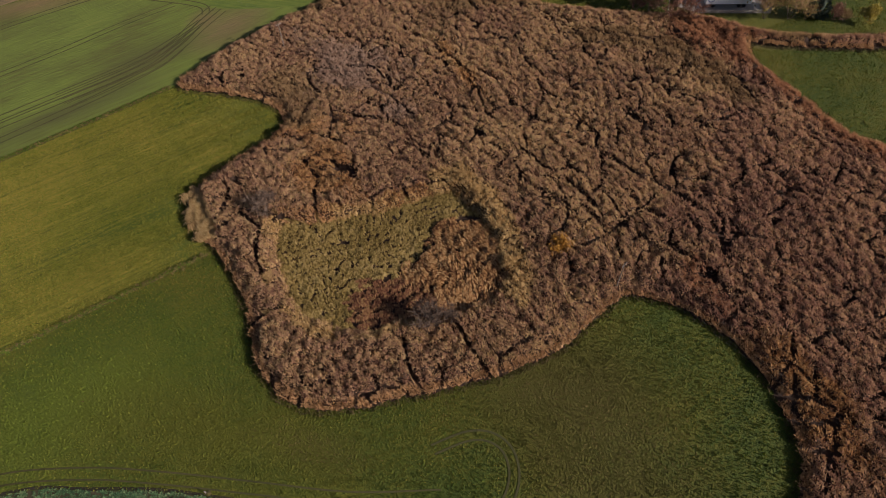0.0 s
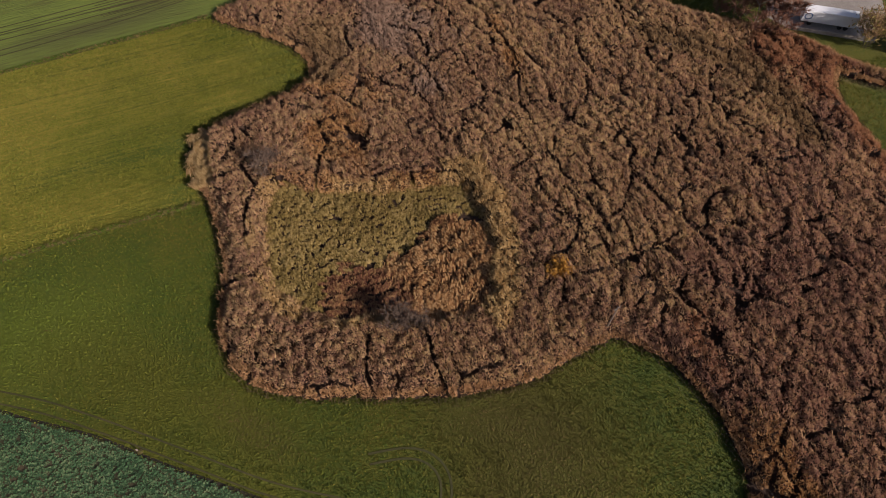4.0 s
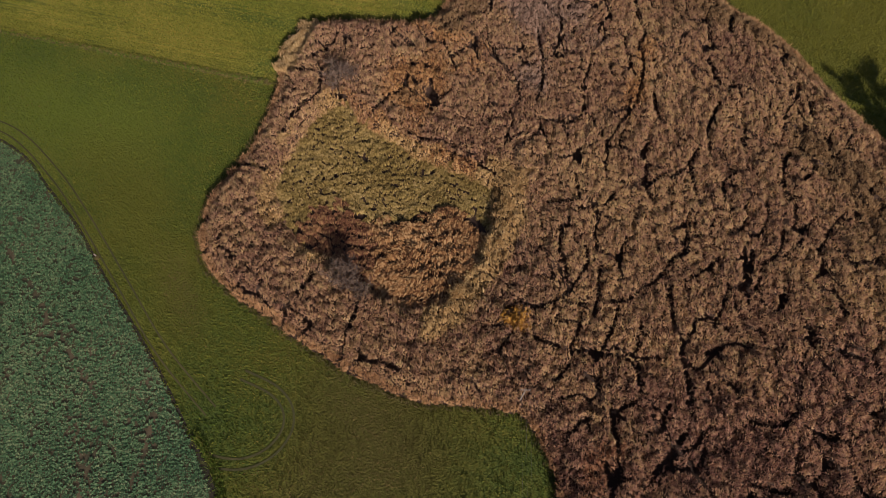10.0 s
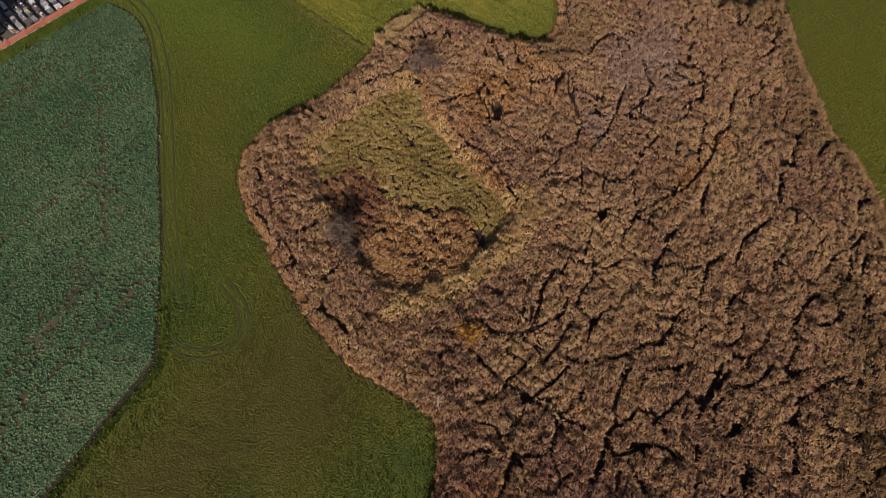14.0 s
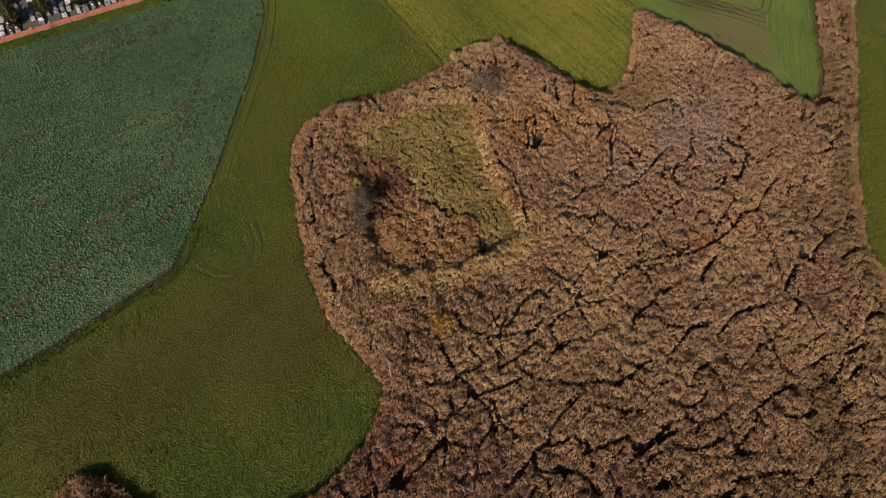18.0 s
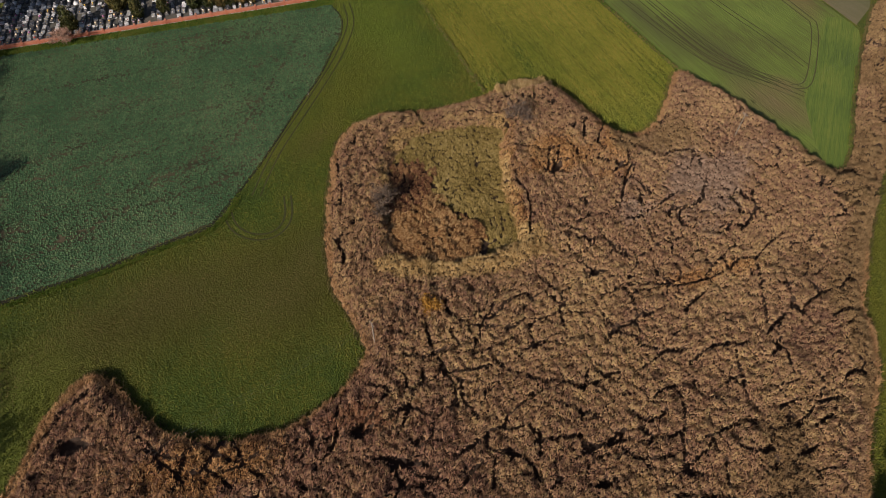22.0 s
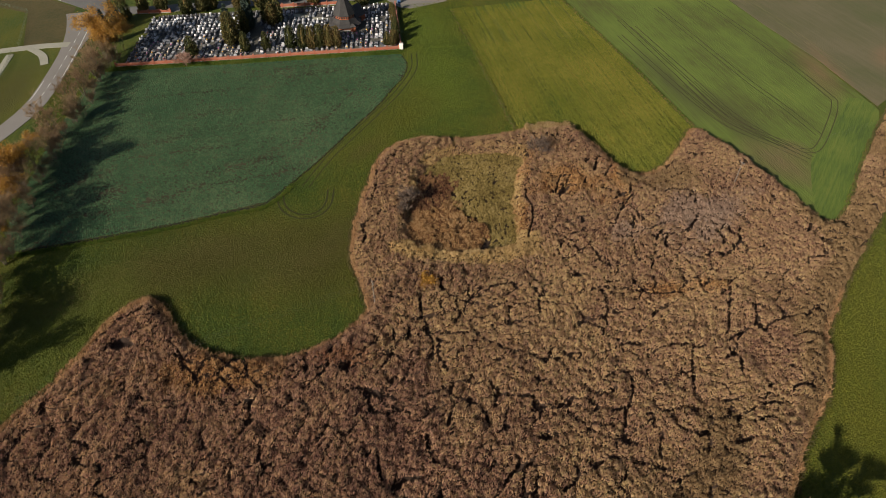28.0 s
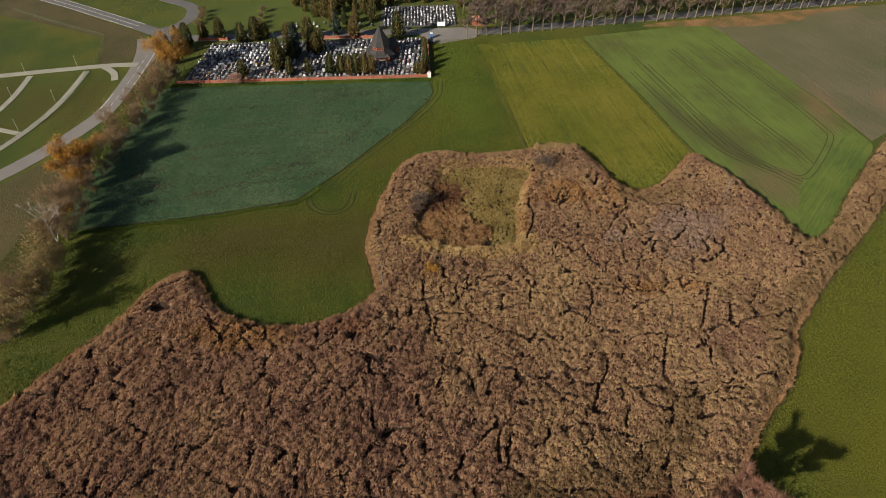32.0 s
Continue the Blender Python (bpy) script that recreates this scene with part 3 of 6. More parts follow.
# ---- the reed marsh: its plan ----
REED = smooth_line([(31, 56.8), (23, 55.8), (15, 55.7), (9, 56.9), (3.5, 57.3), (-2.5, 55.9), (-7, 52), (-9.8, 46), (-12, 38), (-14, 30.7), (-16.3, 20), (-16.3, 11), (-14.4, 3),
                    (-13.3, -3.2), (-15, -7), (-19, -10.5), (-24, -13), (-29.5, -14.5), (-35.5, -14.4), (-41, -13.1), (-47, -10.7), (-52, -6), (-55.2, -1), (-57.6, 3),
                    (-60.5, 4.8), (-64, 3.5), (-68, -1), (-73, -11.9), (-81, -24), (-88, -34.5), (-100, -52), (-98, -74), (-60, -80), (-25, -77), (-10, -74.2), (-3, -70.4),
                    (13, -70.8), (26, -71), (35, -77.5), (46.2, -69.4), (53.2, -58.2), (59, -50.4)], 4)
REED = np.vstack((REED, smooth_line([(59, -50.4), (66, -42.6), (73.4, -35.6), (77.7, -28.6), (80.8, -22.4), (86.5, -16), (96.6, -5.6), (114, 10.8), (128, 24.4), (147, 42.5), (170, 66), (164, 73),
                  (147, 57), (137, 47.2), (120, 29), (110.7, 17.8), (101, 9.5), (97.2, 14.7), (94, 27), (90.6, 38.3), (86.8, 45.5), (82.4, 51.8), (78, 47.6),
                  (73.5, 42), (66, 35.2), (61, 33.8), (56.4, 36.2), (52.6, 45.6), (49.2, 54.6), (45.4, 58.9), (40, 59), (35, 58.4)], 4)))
DITCH = smooth_line([(46, -66), (33.5, -75.5), (26.5, -83.5), (20.5, -92), (14, -105), (9, -116)], 5)
CLEARING = smooth_line([(31, 43.5), (28.6, 37), (25.6, 28), (23.6, 18), (22.6, 10.8), (15, 9.4), (7, 10.4), (0, 13), (-3.2, 19), (-1.6, 27), (0.4, 34), (2, 40), (7, 46), (14.5, 48.6),
                        (22, 47.8), (28.5, 46)], 4, True)
GOLD = smooth_line([(9, 31), (13, 23), (16.5, 14.5), (13, 9.5), (4, 10), (-2, 14), (-3.5, 21), (0, 28)], 4, True)
RUSTY = smooth_line([(9.5, 39), (11, 31), (8, 28), (0, 25), (-2, 31), (0.5, 39)], 4, True)
# trails trodden through the reeds, group by group
TRAILS = [[(-15, 35), (-9, 35.5), (-3, 34)], [(31, 44), (36, 48), (35, 57)], [(-16, 24), (-10, 25), (-5, 25)]]
TRAILS += [[(-1.3, -2.8), (-1.6, -5.8), (-1.4, -8.7), (-0.7, -11.8), (-0.5, -14.6), (-0.1, -16.9), (-0.9, -18.5), (-2.4, -19.4), (-5, -20.7)],
           [(-1.4, -8.7), (-3.7, -9.1), (-6.8, -7.7)],
           [(-0.8, -8.4), (1.2, -8.8), (3.6, -9.1)],
           [(3.6, 0.8), (3.4, -1.6), (4.9, -3.5), (6.4, -5), (9, -6.5), (11.4, -7.3), (13.9, -8), (16.5, -7)],
           [(9.2, -1.8), (8.9, -4.1), (8.8, -6.1)],
           [(9.1, -5.8), (12.6, -4), (15.1, -2.6), (18.9, -2.1)],
           [(6.4, -5), (6, -6.9), (6.6, -8.6), (4.9, -10.8)],
           [(13.5, -10.1), (10.9, -10.4), (8.3, -10.9), (5.4, -10.9)]]
TRAILS += [[(0.1, -13.2), (2.1, -13.6), (4.2, -14), (7.2, -14.1)],
           [(8.4, -12.9), (9.6, -15.6), (12.1, -17.1), (14.3, -19), (16.9, -20.2), (19.2, -20.9), (20.5, -22.4), (22.8, -22.4), (24.6, -22.3)],
           [(0.9, -16.3), (0.5, -18.7), (1.4, -21.1), (2, -22.9)],
           [(14, -21.3), (12, -21.9), (9.7, -22.7), (7.3, -23.6), (5.9, -25.2), (3.2, -25.4), (1.1, -26.4), (-1.2, -27.5)],
           [(5.7, -25.6), (8, -26.2), (9.8, -26.5), (10.5, -28)],
           [(2.8, -25.7), (2.2, -26.9), (2.1, -28.3), (4.9, -29.8), (6.6, -31.1), (8.1, -32.9), (7.9, -34.9)],
           [(9.7, -29.4), (13, -30), (15.6, -30.2), (17.2, -30.4)]]
TRAILS += [[(22.8, 1.7), (24, -1.6), (25, -4), (24.7, -6.4), (25, -7.8), (28.3, -9.3)],
           [(25, -4), (27.5, -2.8), (29.3, -1.9)],
           [(32.5, -0.7), (34.8, -1.1), (36.4, -2.9)],
           [(16, -24.3), (18, -25.5), (20.7, -27.4)],
           [(-15.1, -24.5), (-12, -26), (-8.7, -27.7)],
           [(-7.4, -22.5), (-9.1, -24)],
           [(43.1, 9.4), (46.6, 8.9), (50.9, 10.1), (53.5, 10.9), (56.6, 12.3), (60, 13.6)],
           [(59.5, 9.4), (63.1, 9.4), (65.3, 10.9)],
           [(51.5, 1.3), (55.2, 1.3)],
           [(39.8, 3.7), (41.5, 2.2), (41.7, -0.1)]]
TRAILS += [[(35.7, -5.6), (38.1, -5.7), (41.3, -6.6), (44.6, -7.4), (48.3, -8.6), (50.8, -8.7), (53.6, -8.6), (57, -8.5), (60.3, -7.8), (62.7, -6.5), (66.5, -7), (70.3, -5), (73.8, -3.5), (76, -3.5)],
           [(66, -13.9), (68.5, -14.5), (70, -15.5)],
           [(72.6, 9.3), (75.3, 7.7)],
           [(58.5, -22.8), (61.2, -21.2), (64.3, -20)],
           [(73, -22.9), (75.6, -22.8), (78.4, -23.5)],
           [(31.2, -13.7), (34.6, -16.3), (35.1, -18.2), (38, -19.9), (42.5, -21.3)],
           [(41.9, -23.7), (46.7, -22.3), (49.5, -22.8), (53.7, -23.1)],
           [(32.5, -22.6), (38.2, -20.6)],
           [(46, -29), (49.8, -28.7)]]
TRAILS += [[(23.1, -22.8), (26, -21.9), (28.5, -21.9)],
           [(31.5, -28.8), (33.2, -27.4), (35.8, -26.9), (38, -27.2), (39.7, -28.4)],
           [(27, -25.9), (29.4, -26.4)],
           [(51.4, -36), (53.9, -35.3), (56.6, -35.7), (59.9, -36.9), (63.1, -36.9)],
           [(36.8, -36.7), (40.6, -36.6), (43.2, -36.3), (46.6, -36.8)],
           [(17.5, -33.7), (19.4, -33.4), (22.2, -33.2), (24.6, -33.2)],
           [(23.1, -35.1), (25.4, -37.1), (28.8, -37.8), (31.9, -37.6)],
           [(27, -43.4), (30.7, -44.5), (34.7, -45.7), (37.6, -47.5)],
           [(28.7, -31.2), (31.4, -31.4), (33.1, -30.6)],
           [(41.4, -39.6), (43.8, -41.2), (46.1, -40.8)],
           [(55.6, -40.1), (59.5, -39.4)]]
TRAILS += [[(19.3, -26.9), (21.6, -27.9)],
           [(-17.1, -24.1), (-13.6, -25.5), (-11.9, -26.5), (-10.5, -28.7), (-8.8, -29.7), (-6.1, -31)],
           [(-2.6, -27.6), (0.8, -26.3), (2.8, -26.1)],
           [(11.3, -27.7), (10.1, -31.4)],
           [(4.9, -28.9), (6.7, -30.8), (7.9, -33.1), (8.2, -35.4)],
           [(-3.9, -32.6), (-1.5, -30.6), (0.4, -29.7)],
           [(2.6, -29.8), (0.7, -34.5)],
           [(14.9, -34), (18.4, -32.9), (21.5, -32.7), (24.8, -31.6)],
           [(-11.9, -28.8), (-13.7, -30.7)]]

TRAILS += [[(-52, -12), (-47, -15), (-43, -14), (-38, -18), (-34, -18)], [(-48, -20), (-43, -18), (-39, -22)],
           [(38.4, 33), (36, 35), (33, 36), (28, 37.5)], [(31.5, 46), (31.8, 43.6), (29.5, 41)],
           [(28.5, 29), (28, 26), (28.4, 22.5), (27.6, 18), (26.6, 15.2), (25, 11.5)], [(27, 20), (24.5, 20)], [(28, 26), (25.5, 27)]]
TRAILS += [[(37.4, 31.5), (36.5, 29), (34.9, 26.9)],
           [(53.8, 23.2), (51.8, 21.2), (49.2, 17.7), (47.5, 15)],
           [(51.4, 17.8), (52.3, 15.9), (51.5, 13.6), (50.5, 12.3)],
           [(68.1, 14.8), (65, 11.5), (62.5, 9.4), (58.9, 9.1), (57.3, 7.6), (55.8, 3.4)],
           [(60.8, 6.7), (63, 6.9)],
           [(42.3, 11.9), (45.1, 13.3), (46.3, 13.2)],
           [(36.1, 18), (36.2, 15.5), (37.2, 13.6)],
           [(32.8, 11.2), (35.1, 9.2), (35.8, 6.4), (36, 5.3)],
           [(67.5, 0.2), (70.9, 2.1), (74.4, 5)],
           [(48.5, 5.1), (48.5, 2.8), (48.7, 1)],
           [(64, 2.1), (67, 1.4), (69.5, 1)]]
TRAILS += [[(61.3, 26.2), (62.2, 24), (65.5, 24.7), (69.7, 24.3), (70.4, 21.8), (69.2, 18.9)],
           [(-3.2, -36), (-2.8, -40.2), (0.1, -42.7)],
           [(12.1, -42), (12.3, -44.2), (11.6, -48.5), (11.7, -51.6)],
           [(21.7, -43.9), (21.6, -46.6), (18.6, -48.5)],
           [(35, -27.3), (36.7, -27.4), (36.3, -30.8), (34.3, -34)],
           [(38.2, -41.1), (36.7, -45)],
           [(66.1, -6.9), (64.4, -11.1), (60.5, -19), (59.6, -20.5)],
           [(51.2, -22.8), (49.4, -27.1), (47.4, -32.4)],
           [(-12.2, -37.7), (-11.7, -42.3), (-11.1, -43.5)],
           [(23.1, -60.1), (20.4, -61.2), (16.7, -60.1), (10.8, -58)]]
# wider gullies round the pond and behind the western fringe
GULLIES = [[(-61, 1), (-64, -1), (-69, -7), (-74, -15), (-81, -27), (-88, -38)], [(37, 50.5), (33, 48.8), (30.7, 48.4), (27, 50.2), (22.7, 51), (18, 51)],
           [(12.6, 50), (12.7, 53), (12.2, 57.5)]]

STEP = 0.25
_gx, _gy = np.arange(-104, 172, STEP), np.arange(-118, 64, STEP)
GX, GY = np.meshgrid(_gx, _gy, indexing="ij")
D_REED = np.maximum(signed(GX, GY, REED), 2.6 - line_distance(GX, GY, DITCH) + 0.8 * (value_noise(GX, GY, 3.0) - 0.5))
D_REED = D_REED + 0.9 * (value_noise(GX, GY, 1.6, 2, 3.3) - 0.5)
D_CLEAR = signed(GX, GY, CLEARING) + 2.6 * (value_noise(GX, GY, 3.6, 3, 9.1) - 0.5)
D_GOLD = signed(GX, GY, GOLD) + 2.0 * (value_noise(GX, GY, 4.0, 2, 5.1) - 0.5)
D_RUSTY = signed(GX, GY, RUSTY) + 2.0 * (value_noise(GX, GY, 4.0, 2, 6.1) - 0.5)


def cell_edges(x, y, size, seed):
    """Distance in metres to the borders of jittered cells."""
    rng = np.random.RandomState(seed)
    jx, jy = rng.rand(128, 128), rng.rand(128, 128)
    iu, iv = np.floor(x / size).astype(int), np.floor(y / size).astype(int)
    near, second = np.full(x.shape, 1e9), np.full(x.shape, 1e9)
    for a in (-1, 0, 1):
        for b in (-1, 0, 1):
            cu, cv = iu + a, iv + b
            px, py = (cu + jx[cu % 128, cv % 128]) * size, (cv + jy[cu % 128, cv % 128]) * size
            d = np.hypot(x - px, y - py)
            second = np.minimum(second, np.maximum(near, d))
            near = np.minimum(near, d)
    return (second - near) / 2


# domes of reed between sunken trails: large cells, the trodden trails, and small tufts
_wx, _wy = GX + 5.0 * (value_noise(GX, GY, 7.0, 3, 1.1) - 0.5), GY + 5.0 * (value_noise(GX, GY, 7.0, 3, 2.2) - 0.5)
_ca, _sa = math.cos(radians(35)), math.sin(radians(35))
_edge = cell_edges((_wx * _ca + _wy * _sa) * 0.8, (_wy * _ca - _wx * _sa) * 1.15, 5.6, 11)
_open = ease(0.42, 0.68, value_noise(GX, GY, 5.0, 3, 4.4)) * (1 - 0.85 * ease(-11, -7, D_CLEAR))
CRACK = (1 - ease(0.4, 1.0, _edge / (0.06 + 0.32 * _open * (0.4 + 1.1 * value_noise(GX, GY, 1.4, 2, 5.9))))) * ease(0.05, 0.45, _open)
NEAR_TRAIL = np.full(GX.shape, 9.0)
GULLY = np.full(GX.shape, 9.0)
for trail, field in [(t, NEAR_TRAIL) for t in TRAILS] + [(t, GULLY) for t in GULLIES]:
    line = smooth_line(trail, 4)
    i0, i1 = np.searchsorted(_gx, (line[:, 0].min() - 4, line[:, 0].max() + 4))
    j0, j1 = np.searchsorted(_gy, (line[:, 1].min() - 4, line[:, 1].max() + 4))
    w = np.s_[i0:i1, j0:j1]
    field[w] = np.minimum(field[w], line_distance(_wx[w] * 0.14 + GX[w] * 0.86, _wy[w] * 0.14 + GY[w] * 0.86, line))
CRACK = np.maximum(CRACK, 1 - ease(0.45, 1.0, NEAR_TRAIL / (0.17 + 0.5 * value_noise(GX, GY, 1.8, 3, 7.7))))
CRACK = np.maximum(CRACK, 0.9 * (1 - ease(0.4, 1.0, GULLY / (0.2 + 0.75 * value_noise(GX, GY, 3.0, 3, 7.2)))))
_edge2 = cell_edges(GX + 2.2 * (value_noise(GX, GY, 2.6, 2, 3.1) - 0.5), GY + 2.2 * (value_noise(GX, GY, 2.6, 2, 4.1) - 0.5), 2.3, 13)
_dome = 1 - np.exp(-np.minimum(_edge, NEAR_TRAIL) / 0.7)
_tuft = 1 - np.exp(-_edge2 / 0.2)
_rim = np.exp(-((D_CLEAR + 2.0) / 1.6) ** 2)
CANOPY = 1.3 + 0.9 * (value_noise(GX, GY, 9.0, 2, 0.7) - 0.5) + 0.45 * _dome + (0.55 + 0.85 * value_noise(GX, GY, 6.0, 2, 2.6)) * _tuft + 0.8 * (value_noise(GX, GY, 1.3, 2, 6.3) - 0.5) + 0.3 * _rim
CANOPY = CANOPY + np.where(GX > 92, 3.2 * (value_noise(GX, GY, 2.6, 3, 14.1) - 0.52), 0.0)
SPUR = ease(33, 36, GX) * (1 - ease(47, 51, GX)) * ease(55.2, 56.4, GY)
CANOPY = CANOPY * (1 - 0.62 * SPUR)
# a low tangle where the field corner meets the reeds
CANOPY = CANOPY - 0.9 * np.exp(-(((GX - 63) / 7.0) ** 2 + ((GY - 33) / 4.5) ** 2))
CANOPY = np.maximum(CANOPY, 0.4) * (0.36 + 0.64 * ease(0.0, 3.2, D_REED)) * (1 - 0.88 * CRACK) * (1 - 0.2 * ease(-20, -40, GX)) * (1 - 0.22 * np.exp(-((D_CLEAR + 0.2) / 2.0) ** 2))
CANOPY = CANOPY + (0.45 + 0.5 * value_noise(GX, GY, 1.6, 2, 2.9) - CANOPY) * ease(-1.2, 0.8, D_CLEAR)


def lookup(field, x, y):
    i = np.clip(((x - _gx[0]) / STEP).round().astype(int), 0, len(_gx) - 1)
    j = np.clip(((y - _gy[0]) / STEP).round().astype(int), 0, len(_gy) - 1)
    return field[i, j]


# the matted litter below the stalks, an uneven surface coloured near-black as shade
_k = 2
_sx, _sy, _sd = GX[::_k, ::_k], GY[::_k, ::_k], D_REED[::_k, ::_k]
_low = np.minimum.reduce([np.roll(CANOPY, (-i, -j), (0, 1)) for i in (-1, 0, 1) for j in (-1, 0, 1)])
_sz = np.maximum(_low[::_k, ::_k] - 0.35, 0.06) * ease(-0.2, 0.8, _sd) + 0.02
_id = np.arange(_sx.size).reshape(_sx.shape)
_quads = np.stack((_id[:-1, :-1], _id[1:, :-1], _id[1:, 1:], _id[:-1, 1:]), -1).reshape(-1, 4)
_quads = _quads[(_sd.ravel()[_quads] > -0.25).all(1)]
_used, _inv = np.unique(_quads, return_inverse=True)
tagged(link("reed_litter", array_mesh("reed_litter", np.stack((_sx.ravel(), _sy.ravel(), _sz.ravel()), 1)[_used], _inv.reshape(-1, 4)), M_THATCH_SHADE),
       "matted litter of dead reed, darkened as shade between the stalks", "reed litter", kind="stuff")

WIND = np.array((0.32, 0.22))


def blades(name, x, y, base, length, lean, width, mat, label, category, flow=None, seed=1, out=None):
    """Single stalks or leaves: a slim triangle each, leaning with the wind and at random."""
    rng = np.random.RandomState(seed)
    n = len(x)
    length = length * (0.65 + 0.7 * rng.rand(n))
    a = rng.rand(n) * 2 * np.pi
    r = lean * np.sqrt(rng.rand(n))
    fx, fy = (WIND if flow is None else flow)
    lx, ly = r * np.cos(a) + fx * lean, r * np.sin(a) + fy * lean
    if out is not None:
        lx, ly = lx * 0.75 + out[0], ly * 0.75 + out[1]
    b = rng.rand(n) * 2 * np.pi
    wx, wy = width * (0.6 + 0.8 * rng.rand(n)) / 2 * np.stack((np.cos(b), np.sin(b)))
    p = np.empty((n, 3, 3), np.float32)
    p[:, 0] = np.stack((x - wx, y - wy, base), 1)
    p[:, 1] = np.stack((x + wx, y + wy, base + 0.05 * length * rng.rand(n)), 1)
    p[:, 2] = np.stack((x + lx * length, y + ly * length, base + length), 1)
    me = array_mesh(name, p.reshape(-1, 3), np.arange(3 * n).reshape(-1, 3))
    return tagged(link(name, me, mat), label, category, kind="stuff")


def spread_points(count, box, seed):
    rng = np.random.RandomState(seed)
    return box[0] + (box[1] - box[0]) * rng.rand(count), box[2] + (box[3] - box[2]) * rng.rand(count)


def clump_offset(x, y, size, seed):
    """The way from the middle of the nearest clump to each point, in metres."""
    rng = np.random.RandomState(seed)
    jx, jy = rng.rand(256, 256), rng.rand(256, 256)
    iu, iv = np.floor(x / size).astype(int), np.floor(y / size).astype(int)
    best, ox, oy = np.full(len(x), 1e9), np.zeros(len(x)), np.zeros(len(x))
    for a in (-1, 0, 1):
        for b in (-1, 0, 1):
            cu, cv = iu + a, iv + b
            dx, dy = x - (cu + jx[cu % 256, cv % 256]) * size, y - (cv + jy[cu % 256, cv % 256]) * size
            d = dx * dx + dy * dy
            s = d < best
            best[s], ox[s], oy[s] = d[s], dx[s], dy[s]
    return ox, oy


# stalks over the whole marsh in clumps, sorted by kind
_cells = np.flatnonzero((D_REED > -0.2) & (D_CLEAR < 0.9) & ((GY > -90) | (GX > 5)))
_rng = np.random.RandomState(21)
_pick = _cells[_rng.randint(0, len(_cells), int(len(_cells) * STEP * STEP * 78))]
RX, RY = GX.ravel()[_pick] + STEP * (_rng.rand(len(_pick)) - 0.5), GY.ravel()[_pick] + STEP * (_rng.rand(len(_pick)) - 0.5)
_d, _c, _z, _cr = (lookup(f, RX, RY) for f in (D_REED, D_CLEAR, CANOPY, CRACK))
_keep = (_d > 0.0) & (_c < 0.6) & (_cr < 0.5)
RX, RY, _d, _c, _z = (v[_keep] for v in (RX, RY, _d, _c, _z))
_ox, _oy = clump_offset(RX, RY, 0.95, 27)
_z = _z + 0.22 - 0.62 * np.minimum(_ox ** 2 + _oy ** 2, 0.7)
_mixn = value_noise(RX, RY, 10.0, 3, 12.3) - 0.5 + 0.25 * (np.random.RandomState(5).rand(len(RX)) - 0.5)
_rimm = (_c > np.where(RY < 14, -5.4, np.where(RY > 44, -2.2, -2.6)) + 4 * _mixn) & (_mixn > np.where(RY < 15, -0.7, np.where(RY > 44, -0.16, 0.06)))
_straw = (_d < 1.1 + 2.0 * _mixn) & (RX < 0) & (RY > -45) & (RX > -70)
_straw |= (_d < 0.9 + 1.2 * _mixn) & (RX < 90)
_straw |= (_d < 1.9 + 2.0 * _mixn) & (RX < -57)
_grey = np.exp(-(((RX - 67) / 17) ** 2 + ((RY - 13) / 12) ** 2)) + 1.1 * _mixn > 0.52
_olive = np.exp(-(((RX - 62) / 24) ** 2 + ((RY + 40) / 13) ** 2)) + 1.4 * _mixn > 0.95
_olive |= (_mixn > 0.30) | ((RX > 94) & (_mixn > -0.2)) | ((np.hypot(RX - 64, RY - 30) < 11) & (_mixn > 0.02))
_south = line_distance(RX, RY, np.array([(59, -50.4), (53, -58.5), (46, -68), (26, -71), (5, -71), (-12, -74)]))
_olive |= (RX > 66) & (RX < 100) & (RY < 14) & (_d < 5.5 + 9 * _mixn)
_olive |= (np.exp(-(((_south - 13) / 5.5) ** 2)) + 1.5 * _mixn > 0.88) & (RX > 10)
_rust = np.exp(-((line_distance(RX, RY, np.array([(44, -66), (26, -71), (5, -71), (-25, -75)])) / 8) ** 2)) + 1.2 * _mixn > 0.6
_rust |= (np.exp(-(((RX + 20) / 9) ** 2 + ((RY + 16) / 5) ** 2)) + 1.5 * _mixn > 0.7)
_dark = ((RX + 13) * 40 + (RY + 17) * 34) / 52 + 26 * _mixn < 0
_gold = (np.exp(-(((RX - 47) / 19) ** 2 + ((RY - 31) / 13) ** 2)) + 1.7 * _mixn > 0.7) | (np.exp(-(((RX - 55) / 16) ** 2 + ((RY + 8) / 4) ** 2)) + 1.5 * _mixn > 0.95)
_gold |= (_c > -2.4 + 4 * _mixn) & (RX > 20) & (RY > 14) & (_mixn > -0.15)
_gold |= np.exp(-(((RX + 45) / 11) ** 2 + ((RY + 17) / 6) ** 2)) + 1.5 * _mixn > 0.45
_rimm |= lookup(SPUR, RX, RY) > 0.4
_zone = np.select([_straw, _rimm, _grey, _rust, _olive, _gold, _dark], [1, 2, 3, 4, 5, 7, 6], 0)
